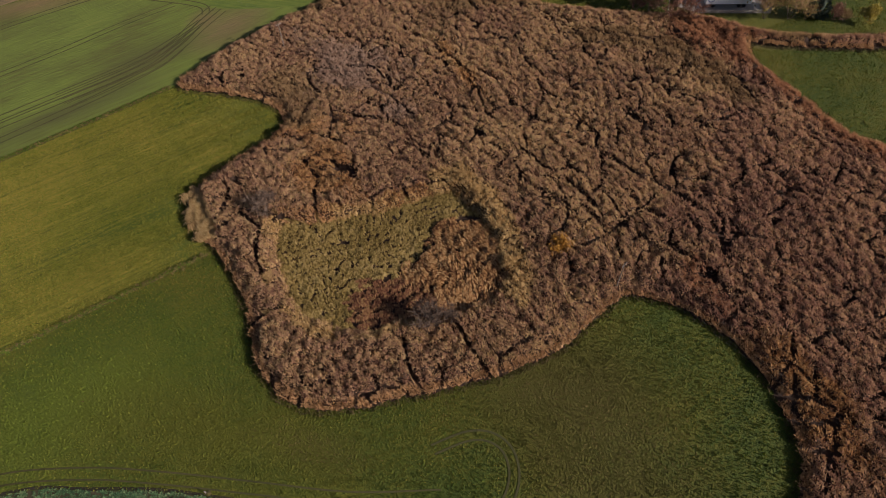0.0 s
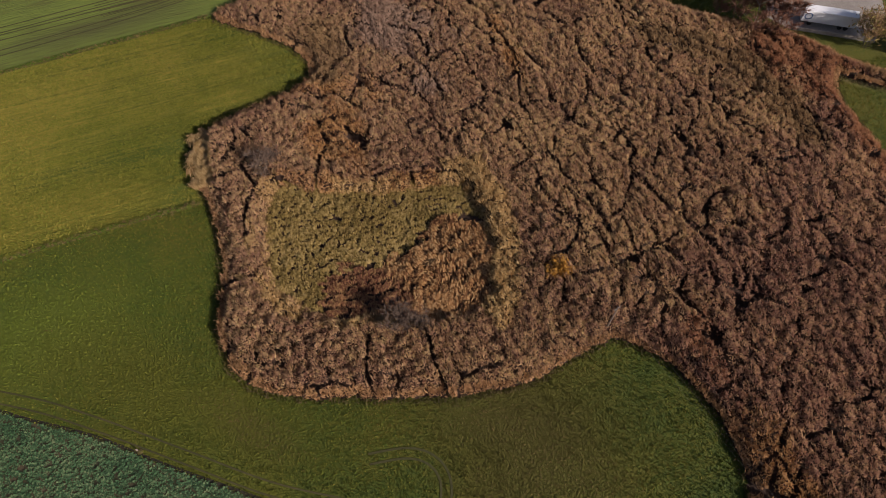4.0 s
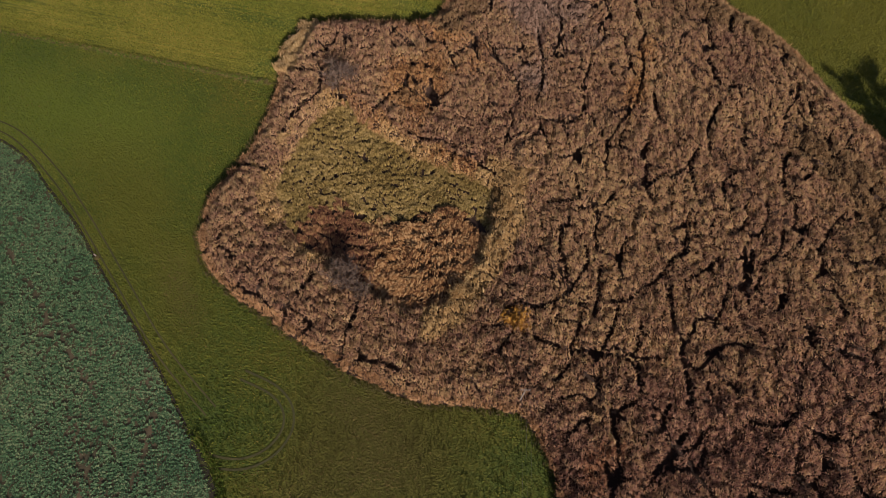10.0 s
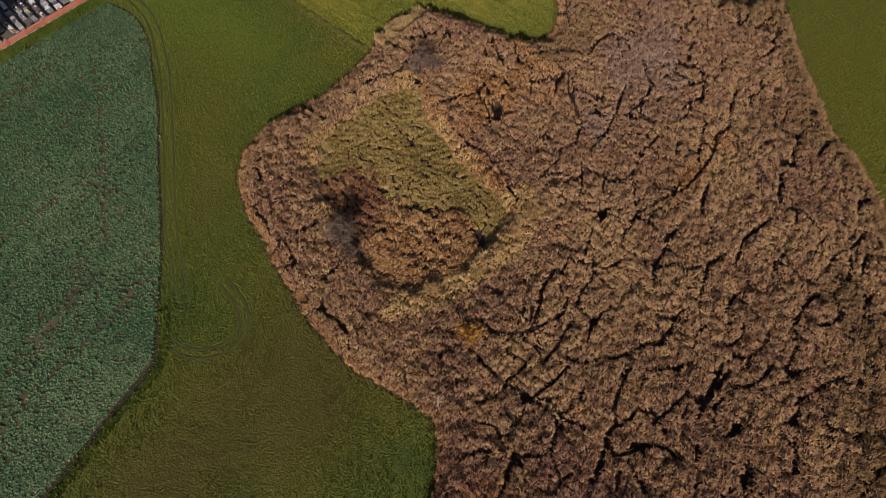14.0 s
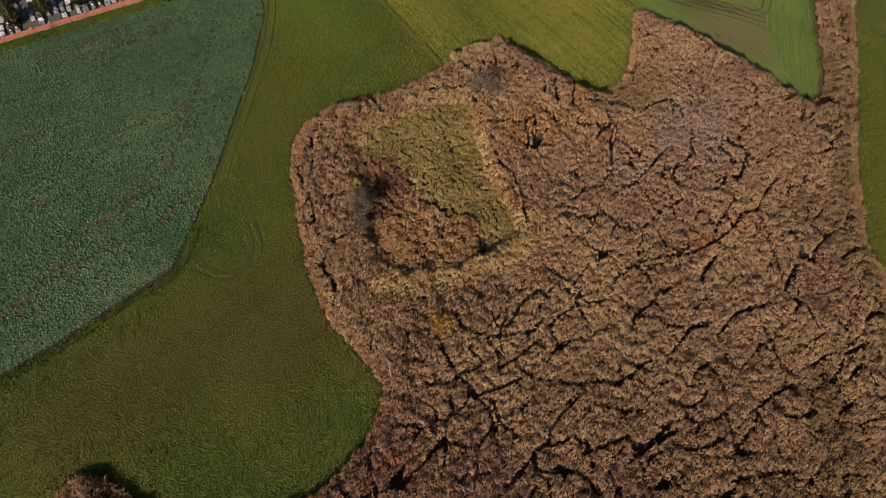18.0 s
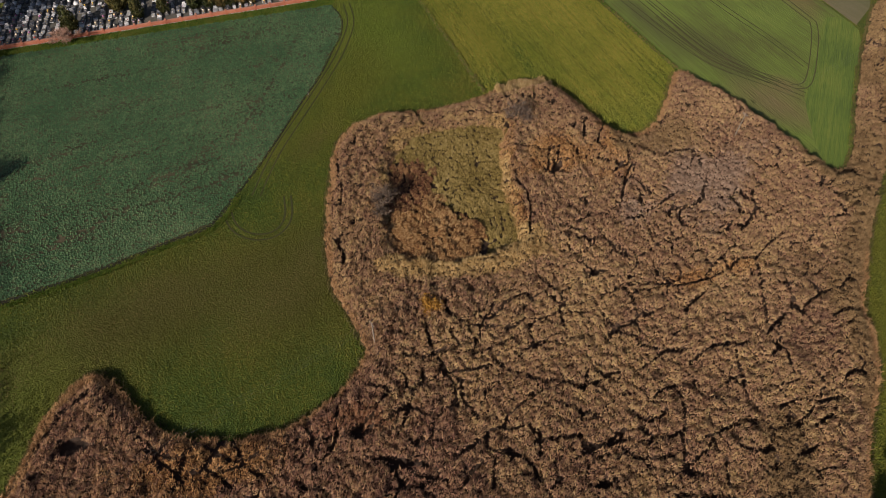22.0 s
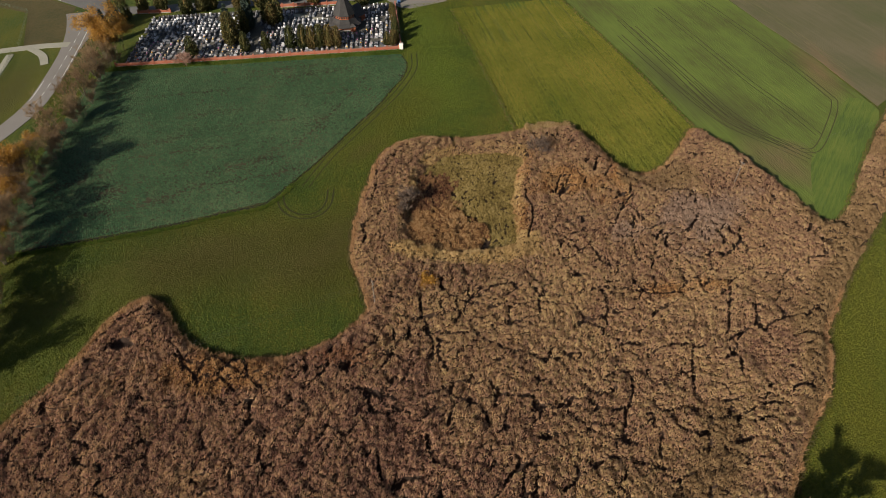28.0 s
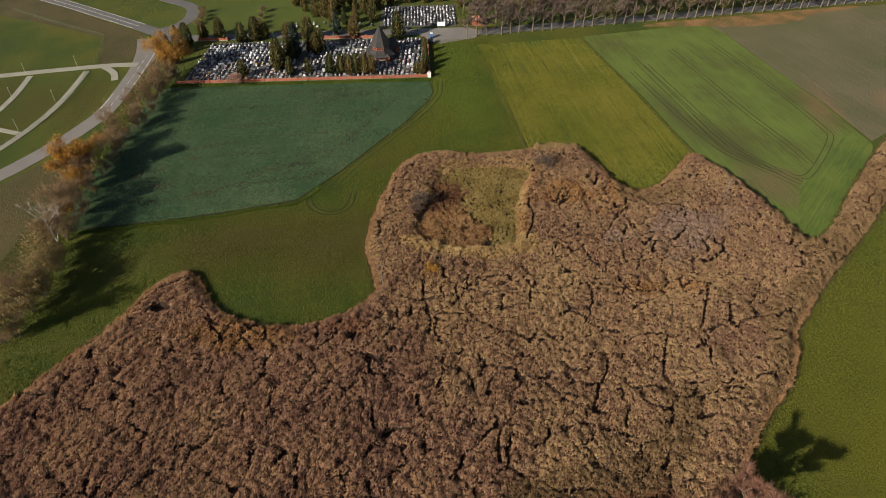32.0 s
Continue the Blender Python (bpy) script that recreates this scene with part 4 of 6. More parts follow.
for code, nm, mat, lab, cat in ((0, "reed_bed", M_REED, "dense bed of dry reddish-brown reeds crossed by dark trails", "reeds"),
                                (1, "straw_fringe", M_STRAW, "fringe of pale straw grass along the edge of the reeds", "grass"),
                                (2, "pale_reed_rim", M_RIM, "pale tan reeds on the bank round the old pond", "reeds"),
                                (3, "grey_reed_bed", M_REED_GREY, "patch of greyish-pink feathery reeds", "reeds"),
                                (4, "rust_reed_bed", M_REED_RUST, "rust-red reeds along the edge of the marsh", "reeds"),
                                (5, "olive_reed_bed", M_REED_OLIVE, "olive-brown reeds with some green left", "reeds"),
                                (6, "dark_reed_bed", M_REED_DARK, "darker purplish-brown reeds in the southern marsh", "reeds"),
                                (7, "golden_reed_bed", M_GOLD, "golden-tan reeds in a loose patch", "reeds")):
    s = _zone == code
    blades(nm, RX[s], RY[s], _z[s] - 0.36, 0.46 if code != 1 else 0.6, 0.8, 0.15, mat, lab, cat, seed=30 + code, out=(_ox[s] * 1.3, _oy[s] * 1.3))


def tussocks(name, cx, cy, size, count, lie, flow, mat, label, seed, height=0.45, width=0.13):
    """Clumps of long arching leaves, two triangles each, that fall outwards and along the flow."""
    rng = np.random.RandomState(seed)
    n = len(cx) * count
    sx, sy = np.repeat(cx, count), np.repeat(cy, count)
    sc = np.repeat(0.65 + 0.7 * rng.rand(len(cx)), count)
    a = rng.rand(n) * 2 * np.pi
    dx, dy = np.cos(a) + np.repeat(flow[0], count), np.sin(a) + np.repeat(flow[1], count)
    ln = np.hypot(dx, dy) + 1e-6
    dx, dy = dx / ln, dy / ln
    reach = size * sc * (0.5 + 0.6 * rng.rand(n))
    ox, oy = 0.14 * size * rng.randn(n), 0.14 * size * rng.randn(n)
    top = height * sc * (0.7 + 0.6 * rng.rand(n))
    w = width * (0.7 + 0.6 * rng.rand(n)) / 2
    z0 = 0.15
    p = np.empty((n, 4, 3), np.float32)
    mx, my = sx + ox + dx * reach * 0.5, sy + oy + dy * reach * 0.5
    p[:, 0] = np.stack((sx + ox, sy + oy, np.full(n, z0)), 1)
    p[:, 1] = np.stack((mx - dy * w, my + dx * w, z0 + top), 1)
    p[:, 2] = np.stack((mx + dy * w, my - dx * w, z0 + top), 1)
    p[:, 3] = np.stack((sx + ox + dx * reach, sy + oy + dy * reach, z0 + top * (1 - lie)), 1)
    q = np.arange(4 * n).reshape(-1, 4)
    faces = np.vstack((q[:, [0, 2, 1]], q[:, [1, 2, 3]]))
    return tagged(link(name, array_mesh(name, p.reshape(-1, 3), faces), mat), label, "sedge", kind="stuff")


def jittered(box, step, seed):
    rng = np.random.RandomState(seed)
    x, y = np.meshgrid(np.arange(box[0], box[1], step), np.arange(box[2], box[3], step), indexing="ij")
    return (x + step * 0.9 * (rng.rand(*x.shape) - 0.5)).ravel(), (y + step * 0.9 * (rng.rand(*y.shape) - 0.5)).ravel()


for nm, mat, lab, step, size, cnt, strength, h, seed, wide in (("sedge_meadow", M_SEDGE, "olive-yellow tussocks of sedge in the old pond", 0.85, 0.95, 34, 1.0, 0.55, 41, 0.19),
                                                         ("lodged_sedge", M_GOLD, "golden lodged sedge lying in long swathes", 1.1, 2.0, 50, 2.6, 0.85, 42, 0.24),
                                                         ("rusty_sedge", M_RUST, "rusty dark red sedge in tufts", 0.95, 1.15, 40, 1.4, 0.7, 43, 0.19)):
    CX, CY = jittered((-6, 34, 7, 51), step, seed)
    _c, _g, _r = (lookup(f, CX, CY) + 2.4 * (np.random.RandomState(seed + 9).rand(len(CX)) - 0.5) for f in (D_CLEAR, D_GOLD, D_RUSTY))
    s = (_c > -1.4) & {"sedge_meadow": (_g < 0) & (_r < 0), "lodged_sedge": (_g >= 0) & (_r < 0), "rusty_sedge": _r >= 0}[nm]
    _swirl = 2.2 + 2.6 * value_noise(CX, CY, 5.0, 2, 3.7) + 0.9 * (np.random.RandomState(seed + 5).rand(len(CX)) - 0.5)
    tussocks(nm, CX[s], CY[s], size, cnt, 0.85, np.stack((np.cos(_swirl[s]), np.sin(_swirl[s]))) * strength, mat, lab, seed + 50, h, wide)
# flattened straw on the spur and tufts along the field boundaries
CX, CY = jittered((32, 52, 54.5, 61), 0.9, 46)
_s = (lookup(D_REED, CX, CY) > -0.5) & (lookup(SPUR, CX, CY) > 0.35)
tussocks("flattened_straw", CX[_s], CY[_s], 1.7, 60, 0.9, np.stack((np.cos(CX[_s] * 0.9), np.sin(CX[_s] * 0.9 + 2))) * 2.0, M_RIM, "pale flattened straw at the corner of the meadow", 96, 0.9)
for line, nm in (([(31.4, 58.8), (29.6, 78), (27.2, 100), (23, 141)], 120), ([(83.2, 54), (80, 74), (75.9, 99), (66.8, 146)], 150)):
    l = smooth_line(line, 60)[np.sort(np.random.RandomState(nm).choice(180, nm, replace=False))] + 0.3 * np.random.RandomState(nm + 1).randn(nm, 2)
    tussocks("boundary_grass", l[:, 0], l[:, 1], 0.42, 16, 0.6, 0.3 * np.random.RandomState(nm + 2).randn(2, nm), M_DEADGRASS, "tan tufts of dead grass on the field boundary", nm, 0.3, 0.1)

# ---- rapeseed leaves on the crop ----
PX, PY = jittered((-103, 4, 22, 112), 0.43, 61)
_gap = 0.55 * (1 - ease(0.15, 0.6, line_distance(PX, PY, [(-7.8, 100.5), (-16.6, 83), (-22.4, 73), (-32, 57), (-38.4, 49.8)])))
for bx, by, rx, ry, a in ((-39.6, 55, 7, 1.6, 40), (-47, 51.3, 6, 1.4, 25), (-30, 98, 9, 1.8, 12), (-36, 103, 8, 1.2, 8), (-64, 40, 6, 1.5, 20), (-79, 44, 5, 2, 30), (-24.5, 68.5, 1.4, 3.5, 10), (-33.4, 47.3, 5, 1.2, 35),
                          (-70, 66, 7, 1.0, 15), (-58, 79, 8, 1.0, 10), (-42, 103.4, 15, 0.5, 3), (-28, 100.4, 17, 0.5, 3), (-55, 92, 20, 0.45, 3), (-62, 60, 18, 0.5, 5),
                          (-45, 45, 14, 0.5, 8), (-76, 36, 12, 0.6, 8), (-22, 86, 12, 0.4, 4), (-40, 72, 16, 0.45, 4), (-88, 50, 6, 1.4, 20)):
    ca, sa = math.cos(radians(a)), math.sin(radians(a))
    u, v = ((PX - bx) * ca + (PY - by) * sa) / rx, ((PY - by) * ca - (PX - bx) * sa) / ry
    _gap = np.maximum(_gap, 0.52 * np.exp(-(u * u + v * v) * 0.6))
_ok = inside(PX, PY, CROP) & (_gap + 0.4 * value_noise(PX, PY, 2.0, 3, 2.5) < 0.12 + 1.0 * np.random.RandomState(63).rand(len(PX)))
PX, PY = PX[_ok], PY[_ok]
_n = len(PX)
_rng = np.random.RandomState(62)
_leaf = 5
_a = np.repeat(_rng.rand(_n) * 6.28, _leaf) + np.tile(np.arange(_leaf) * 6.28 / _leaf, _n) + 0.5 * _rng.rand(_n * _leaf)
_s = np.repeat(0.24 + 0.16 * _rng.rand(_n), _leaf) * (0.8 + 0.4 * _rng.rand(_n * _leaf))
_bx, _by = np.repeat(PX, _leaf), np.repeat(PY, _leaf)
_dx, _dy = np.cos(_a), np.sin(_a)
_p = np.empty((_n * _leaf, 4, 3), np.float32)
_p[:, 0] = np.stack((_bx, _by, np.full(len(_bx), 0.05)), 1)
_p[:, 1] = np.stack((_bx + _dx * _s * 0.7 - _dy * _s * 0.35, _by + _dy * _s * 0.7 + _dx * _s * 0.35, 0.12 + _s * 0.5), 1)
_p[:, 2] = np.stack((_bx + _dx * _s * 0.7 + _dy * _s * 0.35, _by + _dy * _s * 0.7 - _dx * _s * 0.35, 0.10 + _s * 0.5), 1)
_p[:, 3] = np.stack((_bx + _dx * _s * 1.15, _by + _dy * _s * 1.15, 0.10 + _s * 0.35), 1)
_q = np.arange(4 * len(_bx)).reshape(-1, 4)
tagged(link("rapeseed_crop", array_mesh("rapeseed_crop", _p.reshape(-1, 3), np.vstack((_q[:, [0, 2, 1]], _q[:, [1, 2, 3]]))), M_RAPE),
       "blue-green leaves of young rapeseed in a dense stand", "crop", kind="stuff")

# ---- meadow grass and rough verges ----
TURN_LINE = smooth_line([(-33.5, 41), (-34.3, 36.5), (-33.2, 32), (-30.4, 29), (-26.8, 28), (-23.8, 29.3), (-22, 32.5), (-21.4, 38)], 6)
EDGE_LINE = smooth_line([(6, 108), (5.2, 98), (0, 86), (-6, 76), (-14, 64), (-22, 52), (-28, 40)], 6)
MX, MY = (np.concatenate(v) for v in zip(spread_points(640000, (-110, 130, -60, 112), 71), spread_points(60000, (-40, 62, -118, -60), 79), spread_points(16000, (3, 32, 111, 148), 84)))
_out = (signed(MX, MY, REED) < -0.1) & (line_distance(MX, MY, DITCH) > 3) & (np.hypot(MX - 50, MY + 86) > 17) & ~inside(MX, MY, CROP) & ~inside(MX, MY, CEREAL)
MX, MY = MX[_out], MY[_out]
_rut = np.minimum(np.abs(line_distance(MX, MY, TURN_LINE) - 0.75), np.abs(line_distance(MX, MY, EDGE_LINE) - 0.9)) < 0.3
_yel = inside(MX, MY, np.array(STRIP))
_sxx, _syy = spread_points(190000, (22, 84, 24, 147), 83)
_more = inside(_sxx, _syy, np.array(STRIP)) & (value_noise(_sxx * 0.9956 + _syy * 0.094, (_syy * 0.9956 - _sxx * 0.094) / 30, 1.3, 2, 4.8) > 0.47) & (signed(_sxx, _syy, REED) < -0.1)
_brown = np.zeros(len(MX))
for bx, by, rx, ry, a in ((-52, 18, 26, 8, 8), (-20, 20, 12, 5, 60), (-12, 54, 9, 3, 45), (-30, 12, 14, 8, 20), (-74, 8, 14, 5, 40), (-8, 90, 6, 3, 60)):
    ca, sa = math.cos(radians(a)), math.sin(radians(a))
    u, v = ((MX - bx) * ca + (MY - by) * sa) / rx, ((MY - by) * ca - (MX - bx) * sa) / ry
    _brown = np.maximum(_brown, np.exp(-(u * u + v * v)))
_brown = _brown + 0.9 * (value_noise(MX, MY, 7.0, 3, 8.2) - 0.5) > 0.25 + 0.75 * np.random.RandomState(76).rand(len(MX))
_wx2 = MX[_brown & ~_yel & ~_rut], MY[_brown & ~_yel & ~_rut]
blades("withered_grass", *_wx2, np.zeros(len(_wx2[0])), 0.14, 1.0, 0.24, M_WITHERED, "brownish withered grass in worn parts of the meadow", "grass", seed=77)
_st = [np.concatenate((a[_yel], b)) for a, b in zip((MX, MY), (v[_more] for v in (_sxx, _syy)))]
blades("stubble_grass", *_st, np.full(len(_st[0]), 0.03), 0.28, 0.5, 0.24, M_STUBBLE, "yellowish stubbly grass of the mown strip", "grass", seed=78)
_ok = ~_brown & ~_yel & ~_rut & (np.random.RandomState(86).rand(len(MX)) > 0.3)
MX, MY = MX[_ok], MY[_ok]
blades("meadow_blades", MX, MY, np.full(len(MX), 0.0), 0.3, 0.5, 0.2, M_GRASSBLADE, "short green grass tufts of the meadow", "grass", seed=72)
_vx, _vy = [], []
for line, w, cnt in ((CROP[35:42] + np.array((0.2, -1.5)), 0.7, 6500), ([(31.4, 58.8), (29.6, 78), (27.2, 100), (23, 141)], 0.45, 3500), ([(83.2, 54), (80, 74), (75.9, 99), (66.8, 146)], 0.5, 5500),
                     ([(-97, 110.4), (-45, 110.3), (1, 110.1)], 1.5, 28000)):
    l = np.asarray(smooth_line(line, 20))
    rng = np.random.RandomState(cnt)
    k = rng.randint(0, len(l), cnt)
    seg = np.diff(l, axis=0, append=l[-1:])
    q = l[k] + seg[k] * rng.rand(cnt, 1) + rng.randn(cnt, 2) * w * 0.5
    _vx.append(q[:, 0]), _vy.append(q[:, 1])
_vx, _vy = np.concatenate(_vx), np.concatenate(_vy)
blades("verge_grass", _vx, _vy, np.full(len(_vx), 0.0), 0.45, 0.6, 0.2, M_VERGE, "taller uncut grass along field edges", "grass", seed=73)
_ex, _ey = spread_points(900000, (-104, 172, -118, 64), 74)
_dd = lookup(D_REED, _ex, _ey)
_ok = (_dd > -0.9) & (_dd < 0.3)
blades("reed_edge_grass", _ex[_ok], _ey[_ok], np.zeros(_ok.sum()), 0.55, 0.5, 0.18, M_ROUGH, "rough olive grass at the foot of the reeds", "grass", seed=75)


# ---- plants with trunks ----
def tube(segments, sides=4):
    """Tapered limbs as one mesh: rows of start, end and the two radii."""
    verts, faces = [], []
    full = sides
    for p, q, r0, r1 in segments:
        sides = full if r0 > 0.05 else 3
        d = (q - p).normalized()
        u = d.orthogonal().normalized()
        v = d.cross(u)
        base = len(verts)
        for c, r in ((p, r0), (q, r1)):
            for k in range(sides):
                a = 2 * math.pi * k / sides
                verts.append(c + (u * math.cos(a) + v * math.sin(a)) * r)
        for k in range(sides):
            j = (k + 1) % sides
            faces.append((base + k, base + j, base + sides + j, base + sides + k))
    return np.array([tuple(v) for v in verts]), faces


def limbs(rng, height, reach, stems=1, levels=3, start=0.3, up=0.55):
    """A branching skeleton; returns the limbs and the places where twigs grow."""
    out, ends = [], []

    def grow(p, d, length, r, level):
        bend = Vector((rng.uniform(-1, 1), rng.uniform(-1, 1), rng.uniform(-0.3, 0.6))) * 0.22
        mid = p + d * length * 0.55
        tip = mid + (d + bend).normalized() * length * 0.45
        out.append((p, mid, r, r * 0.75))
        out.append((mid, tip, r * 0.75, r * 0.45))
        if level >= levels:
            ends.append((mid, tip))
            return
        for k in range(rng.choice((3, 3, 4))):
            u = rng.uniform(0.45, 1.0)
            q = p + (tip - p) * u
            a = rng.uniform(0, 2 * math.pi)
            side = Vector((math.cos(a), math.sin(a), rng.uniform(0.0, 0.9)))
            grow(q, (d * up + side * (1 - up) * 1.6).normalized(), length * rng.uniform(0.5, 0.72), r * 0.5, level + 1)
        ends.append((mid, tip))

    for s in range(stems):
        a = 2 * math.pi * (s + rng.random()) / stems
        lean = 0.08 if stems == 1 else rng.uniform(0.2, 0.5) * reach / height * 1.6
        d = Vector((math.cos(a) * lean, math.sin(a) * lean, 1)).normalized()
        foot = Vector((math.cos(a) * 0.2 * (stems > 1), math.sin(a) * 0.2 * (stems > 1), -0.1))
        r = height * (0.019 if stems == 1 else 0.009)
        if stems == 1:
            neck = foot + d * height * start
            out.append((foot, neck, r * 1.25, r))
            top = neck + d * height * (0.75 - start)
            out.append((neck, top, r, r * 0.4))
            for k in range(9):
                u = k / 8
                b = rng.uniform(0, 2 * math.pi)
                side = Vector((math.cos(b), math.sin(b), 0.55 + 0.6 * u)).normalized()
                grow(neck + (top - neck) * u, side, reach * (0.75 - 0.35 * u) * rng.uniform(0.8, 1.15), r * (0.5 - 0.25 * u), 2)
            ends.append((neck, top))
        else:
            grow(foot, d, height * 0.6, r, 1)
    return out, ends


def sprays(rng, ends, count, length, width, droop=0.0, out_from=None):
    """Fine twigs round the ends of the limbs, a slim triangle each."""
    n = count
    pick = rng.choices(ends, k=n)
    p = np.array([tuple(a + (b - a) * rng.random()) for a, b in pick])
    r = np.random.RandomState(rng.randint(0, 99999))
    d = r.randn(n, 3)
    d[:, 2] = np.abs(d[:, 2]) * 0.9 - droop
    base = np.array([tuple((b - a).normalized()) for a, b in pick])
    d = d / np.linalg.norm(d, axis=1)[:, None] + base * 0.7
    d /= np.linalg.norm(d, axis=1)[:, None]
    w = r.randn(n, 3)
    w = np.cross(d, w)
    w *= (width / 2 / np.linalg.norm(w, axis=1))[:, None]
    ln = length * (0.5 + r.rand(n, 1))
    v = np.stack((p - w, p + w, p + d * ln), 1).reshape(-1, 3)
    return v, np.arange(3 * n).reshape(-1, 3)


def leafage(rng, ends, count, size, puff):
    """Small leaf clumps round the ends of the limbs, a bent pair of triangles each."""
    r = np.random.RandomState(rng.randint(0, 99999))
    pick = rng.choices(ends, k=count)
    p = np.array([tuple(a + (b - a) * rng.uniform(0.3, 1.25)) for a, b in pick]) + r.randn(count, 3) * puff
    a, b = r.randn(count, 3), r.randn(count, 3)
    a /= np.linalg.norm(a, axis=1)[:, None]
    b = np.cross(a, b)
    b /= np.linalg.norm(b, axis=1)[:, None]
    s = size * (0.5 + r.rand(count, 1))
    v = np.stack((p - a * s, p - b * s * 0.5, p + b * s * 0.5, p + a * s + np.cross(a, b) * s * 0.3), 1).reshape(-1, 3)
    q = np.arange(4 * count).reshape(-1, 4)
    return v, np.vstack((q[:, [0, 1, 2]], q[:, [1, 3, 2]]))


def tree(name, label, category, height, reach, seed, bark, stems=1, twigs=700, twig_mat=None, twig_len=1.0, twig_w=0.07, leaves=0, leaf_mat=None, leaf=0.3, puff=0.5,
         start=0.3, up=0.55, group=""):
    rng = random.Random(seed)
    ob = thing(name, 0, 0, 0, label, category, group)
    skeleton, ends = limbs(rng, height, reach, stems, 3, start, up)
    v, f = tube(skeleton)
    link("trunk", array_mesh("trunk", v, f), bark, ob)
    if twigs:
        link("crown", array_mesh("crown", *sprays(rng, ends, twigs, twig_len, twig_w)), twig_mat or M_TWIG, ob)
    if leaves:
        link("foliage", array_mesh("foliage", *leafage(rng, ends, leaves, leaf, puff)), leaf_mat, ob)
    return ob


def conifer(name, label, height, radius, seed, mat, count=900, column=0.5, spray=0.55):
    """A dense evergreen: a short trunk and a crown of overlapping sprays, fuller low down."""
    r = np.random.RandomState(seed)
    ob = thing(name, 0, 0, 0, label, "conifer")
    part("trunk", prism(((0.16, -0.1), (0.12, height * 0.3), (0.03, height * 0.9)), 6), M_BARK, ob)
    u = r.rand(count) ** 1.25
    a = r.rand(count) * 2 * np.pi
    lobes = 1 + 0.16 * np.sin(3 * a + seed) + 0.12 * np.sin(7 * u * 3 + 2 * a)
    prof = np.minimum(1, (1 - u) ** column * 1.15) * np.minimum(1, 0.55 + u * 3)
    rad = radius * prof * lobes * (0.55 + 0.45 * r.rand(count) ** 0.4)
    p = np.stack((rad * np.cos(a), rad * np.sin(a), 0.15 + u * height * 0.95), 1)
    d = np.stack((np.cos(a) * 0.55, np.sin(a) * 0.55, np.full(count, 0.8)), 1) + 0.35 * r.randn(count, 3)
    d /= np.linalg.norm(d, axis=1)[:, None]
    w = np.cross(d, r.randn(count, 3))
    w /= np.linalg.norm(w, axis=1)[:, None]
    s = spray * (0.6 + 0.8 * r.rand(count, 1)) * (0.55 + 0.45 * (1 - u))[:, None]
    v = np.stack((p, p + d * s * 0.5 - w * s * 0.3, p + d * s * 0.5 + w * s * 0.3, p + d * s), 1).reshape(-1, 3)
    q = np.arange(4 * count).reshape(-1, 4)
    link("crown", array_mesh("crown", v, np.vstack((q[:, [0, 2, 1]], q[:, [1, 2, 3]]))), mat, ob)
    core = prism([(radius * 0.5 * min(1, (1 - t) ** column) * min(1, 0.6 + t * 3) + 0.01, 0.2 + t * height * 0.9) for t in (0, 0.15, 0.4, 0.7, 0.98)], 8)
    part("inner_foliage", core, mat, ob)
    return ob


def place(kinds, spots, seed, scale=(0.85, 1.2)):
    """Copies of the kinds at the spots (x, y, scale factor), turned at random; the first spots take the kinds themselves."""
    rng = random.Random(seed)
    for k, spot in enumerate(spots):
        ob = kinds[k % len(kinds)]
        s = rng.uniform(*scale) * (spot[2] if len(spot) > 2 else 1.0)
        m = pose(spot[0], spot[1], 0, 0, 0, rng.uniform(0, 360)) @ Matrix.Diagonal((s, s, s * rng.uniform(0.92, 1.1), 1))
        if k < len(kinds):
            ob.matrix_basis = m
        else:
            fresh = copy_thing(ob, m @ Matrix.Diagonal([1 / v for v in ob.scale] + [1]))
            fresh.matrix_basis = m


# avenue along the far road, two rows of bare limes with a few leaves left
AV = "bare deciduous avenue tree with a grey trunk beside the road"
avenue = [tree("avenue_tree", AV, "tree", 15, 6.0, 200 + k, M_BARK, twigs=1100, twig_len=1.5, twig_w=0.13, start=0.22, group="avenue trees") for k in range(4)]
leafy = [tree("leafy_avenue_tree", "avenue tree with thin yellow-brown leaves beside the road", "tree", 14, 5.4, 210 + k, M_BARK, twigs=1200, twig_len=1.3, leaves=1100,
              leaf_mat=M_LEAF_DULL, leaf=0.22, puff=0.5, start=0.22, group="avenue trees") for k in range(2)]
_r = random.Random(9)
front, back = [], []
for k in range(48):
    x = 19 + k * 4.7
    y = 149.6 + (x - 19) * 0.1515
    if k in (13, 20, 21, 25):
        back.append((x + _r.uniform(-1, 1), y + _r.uniform(-0.5, 0.5)))
    else:
        front.append((x + _r.uniform(-1, 1), y + _r.uniform(-0.5, 0.5)))
for k in range(46):
    x = 24 + k * 5.0
    y = 163.5 + (x - 24) * 0.1515
    (back if k in (4, 5, 15, 16) else front).append((x + _r.uniform(-1.2, 1.2), y + _r.uniform(-0.6, 0.6)))
for k in range(40):
    front.append((20 + k * 4.6 + _r.uniform(-2, 2), 174 + k * 0.69 + _r.uniform(-4, 6), 0.9))
place(avenue, front, 31)
place(leafy, back, 32)

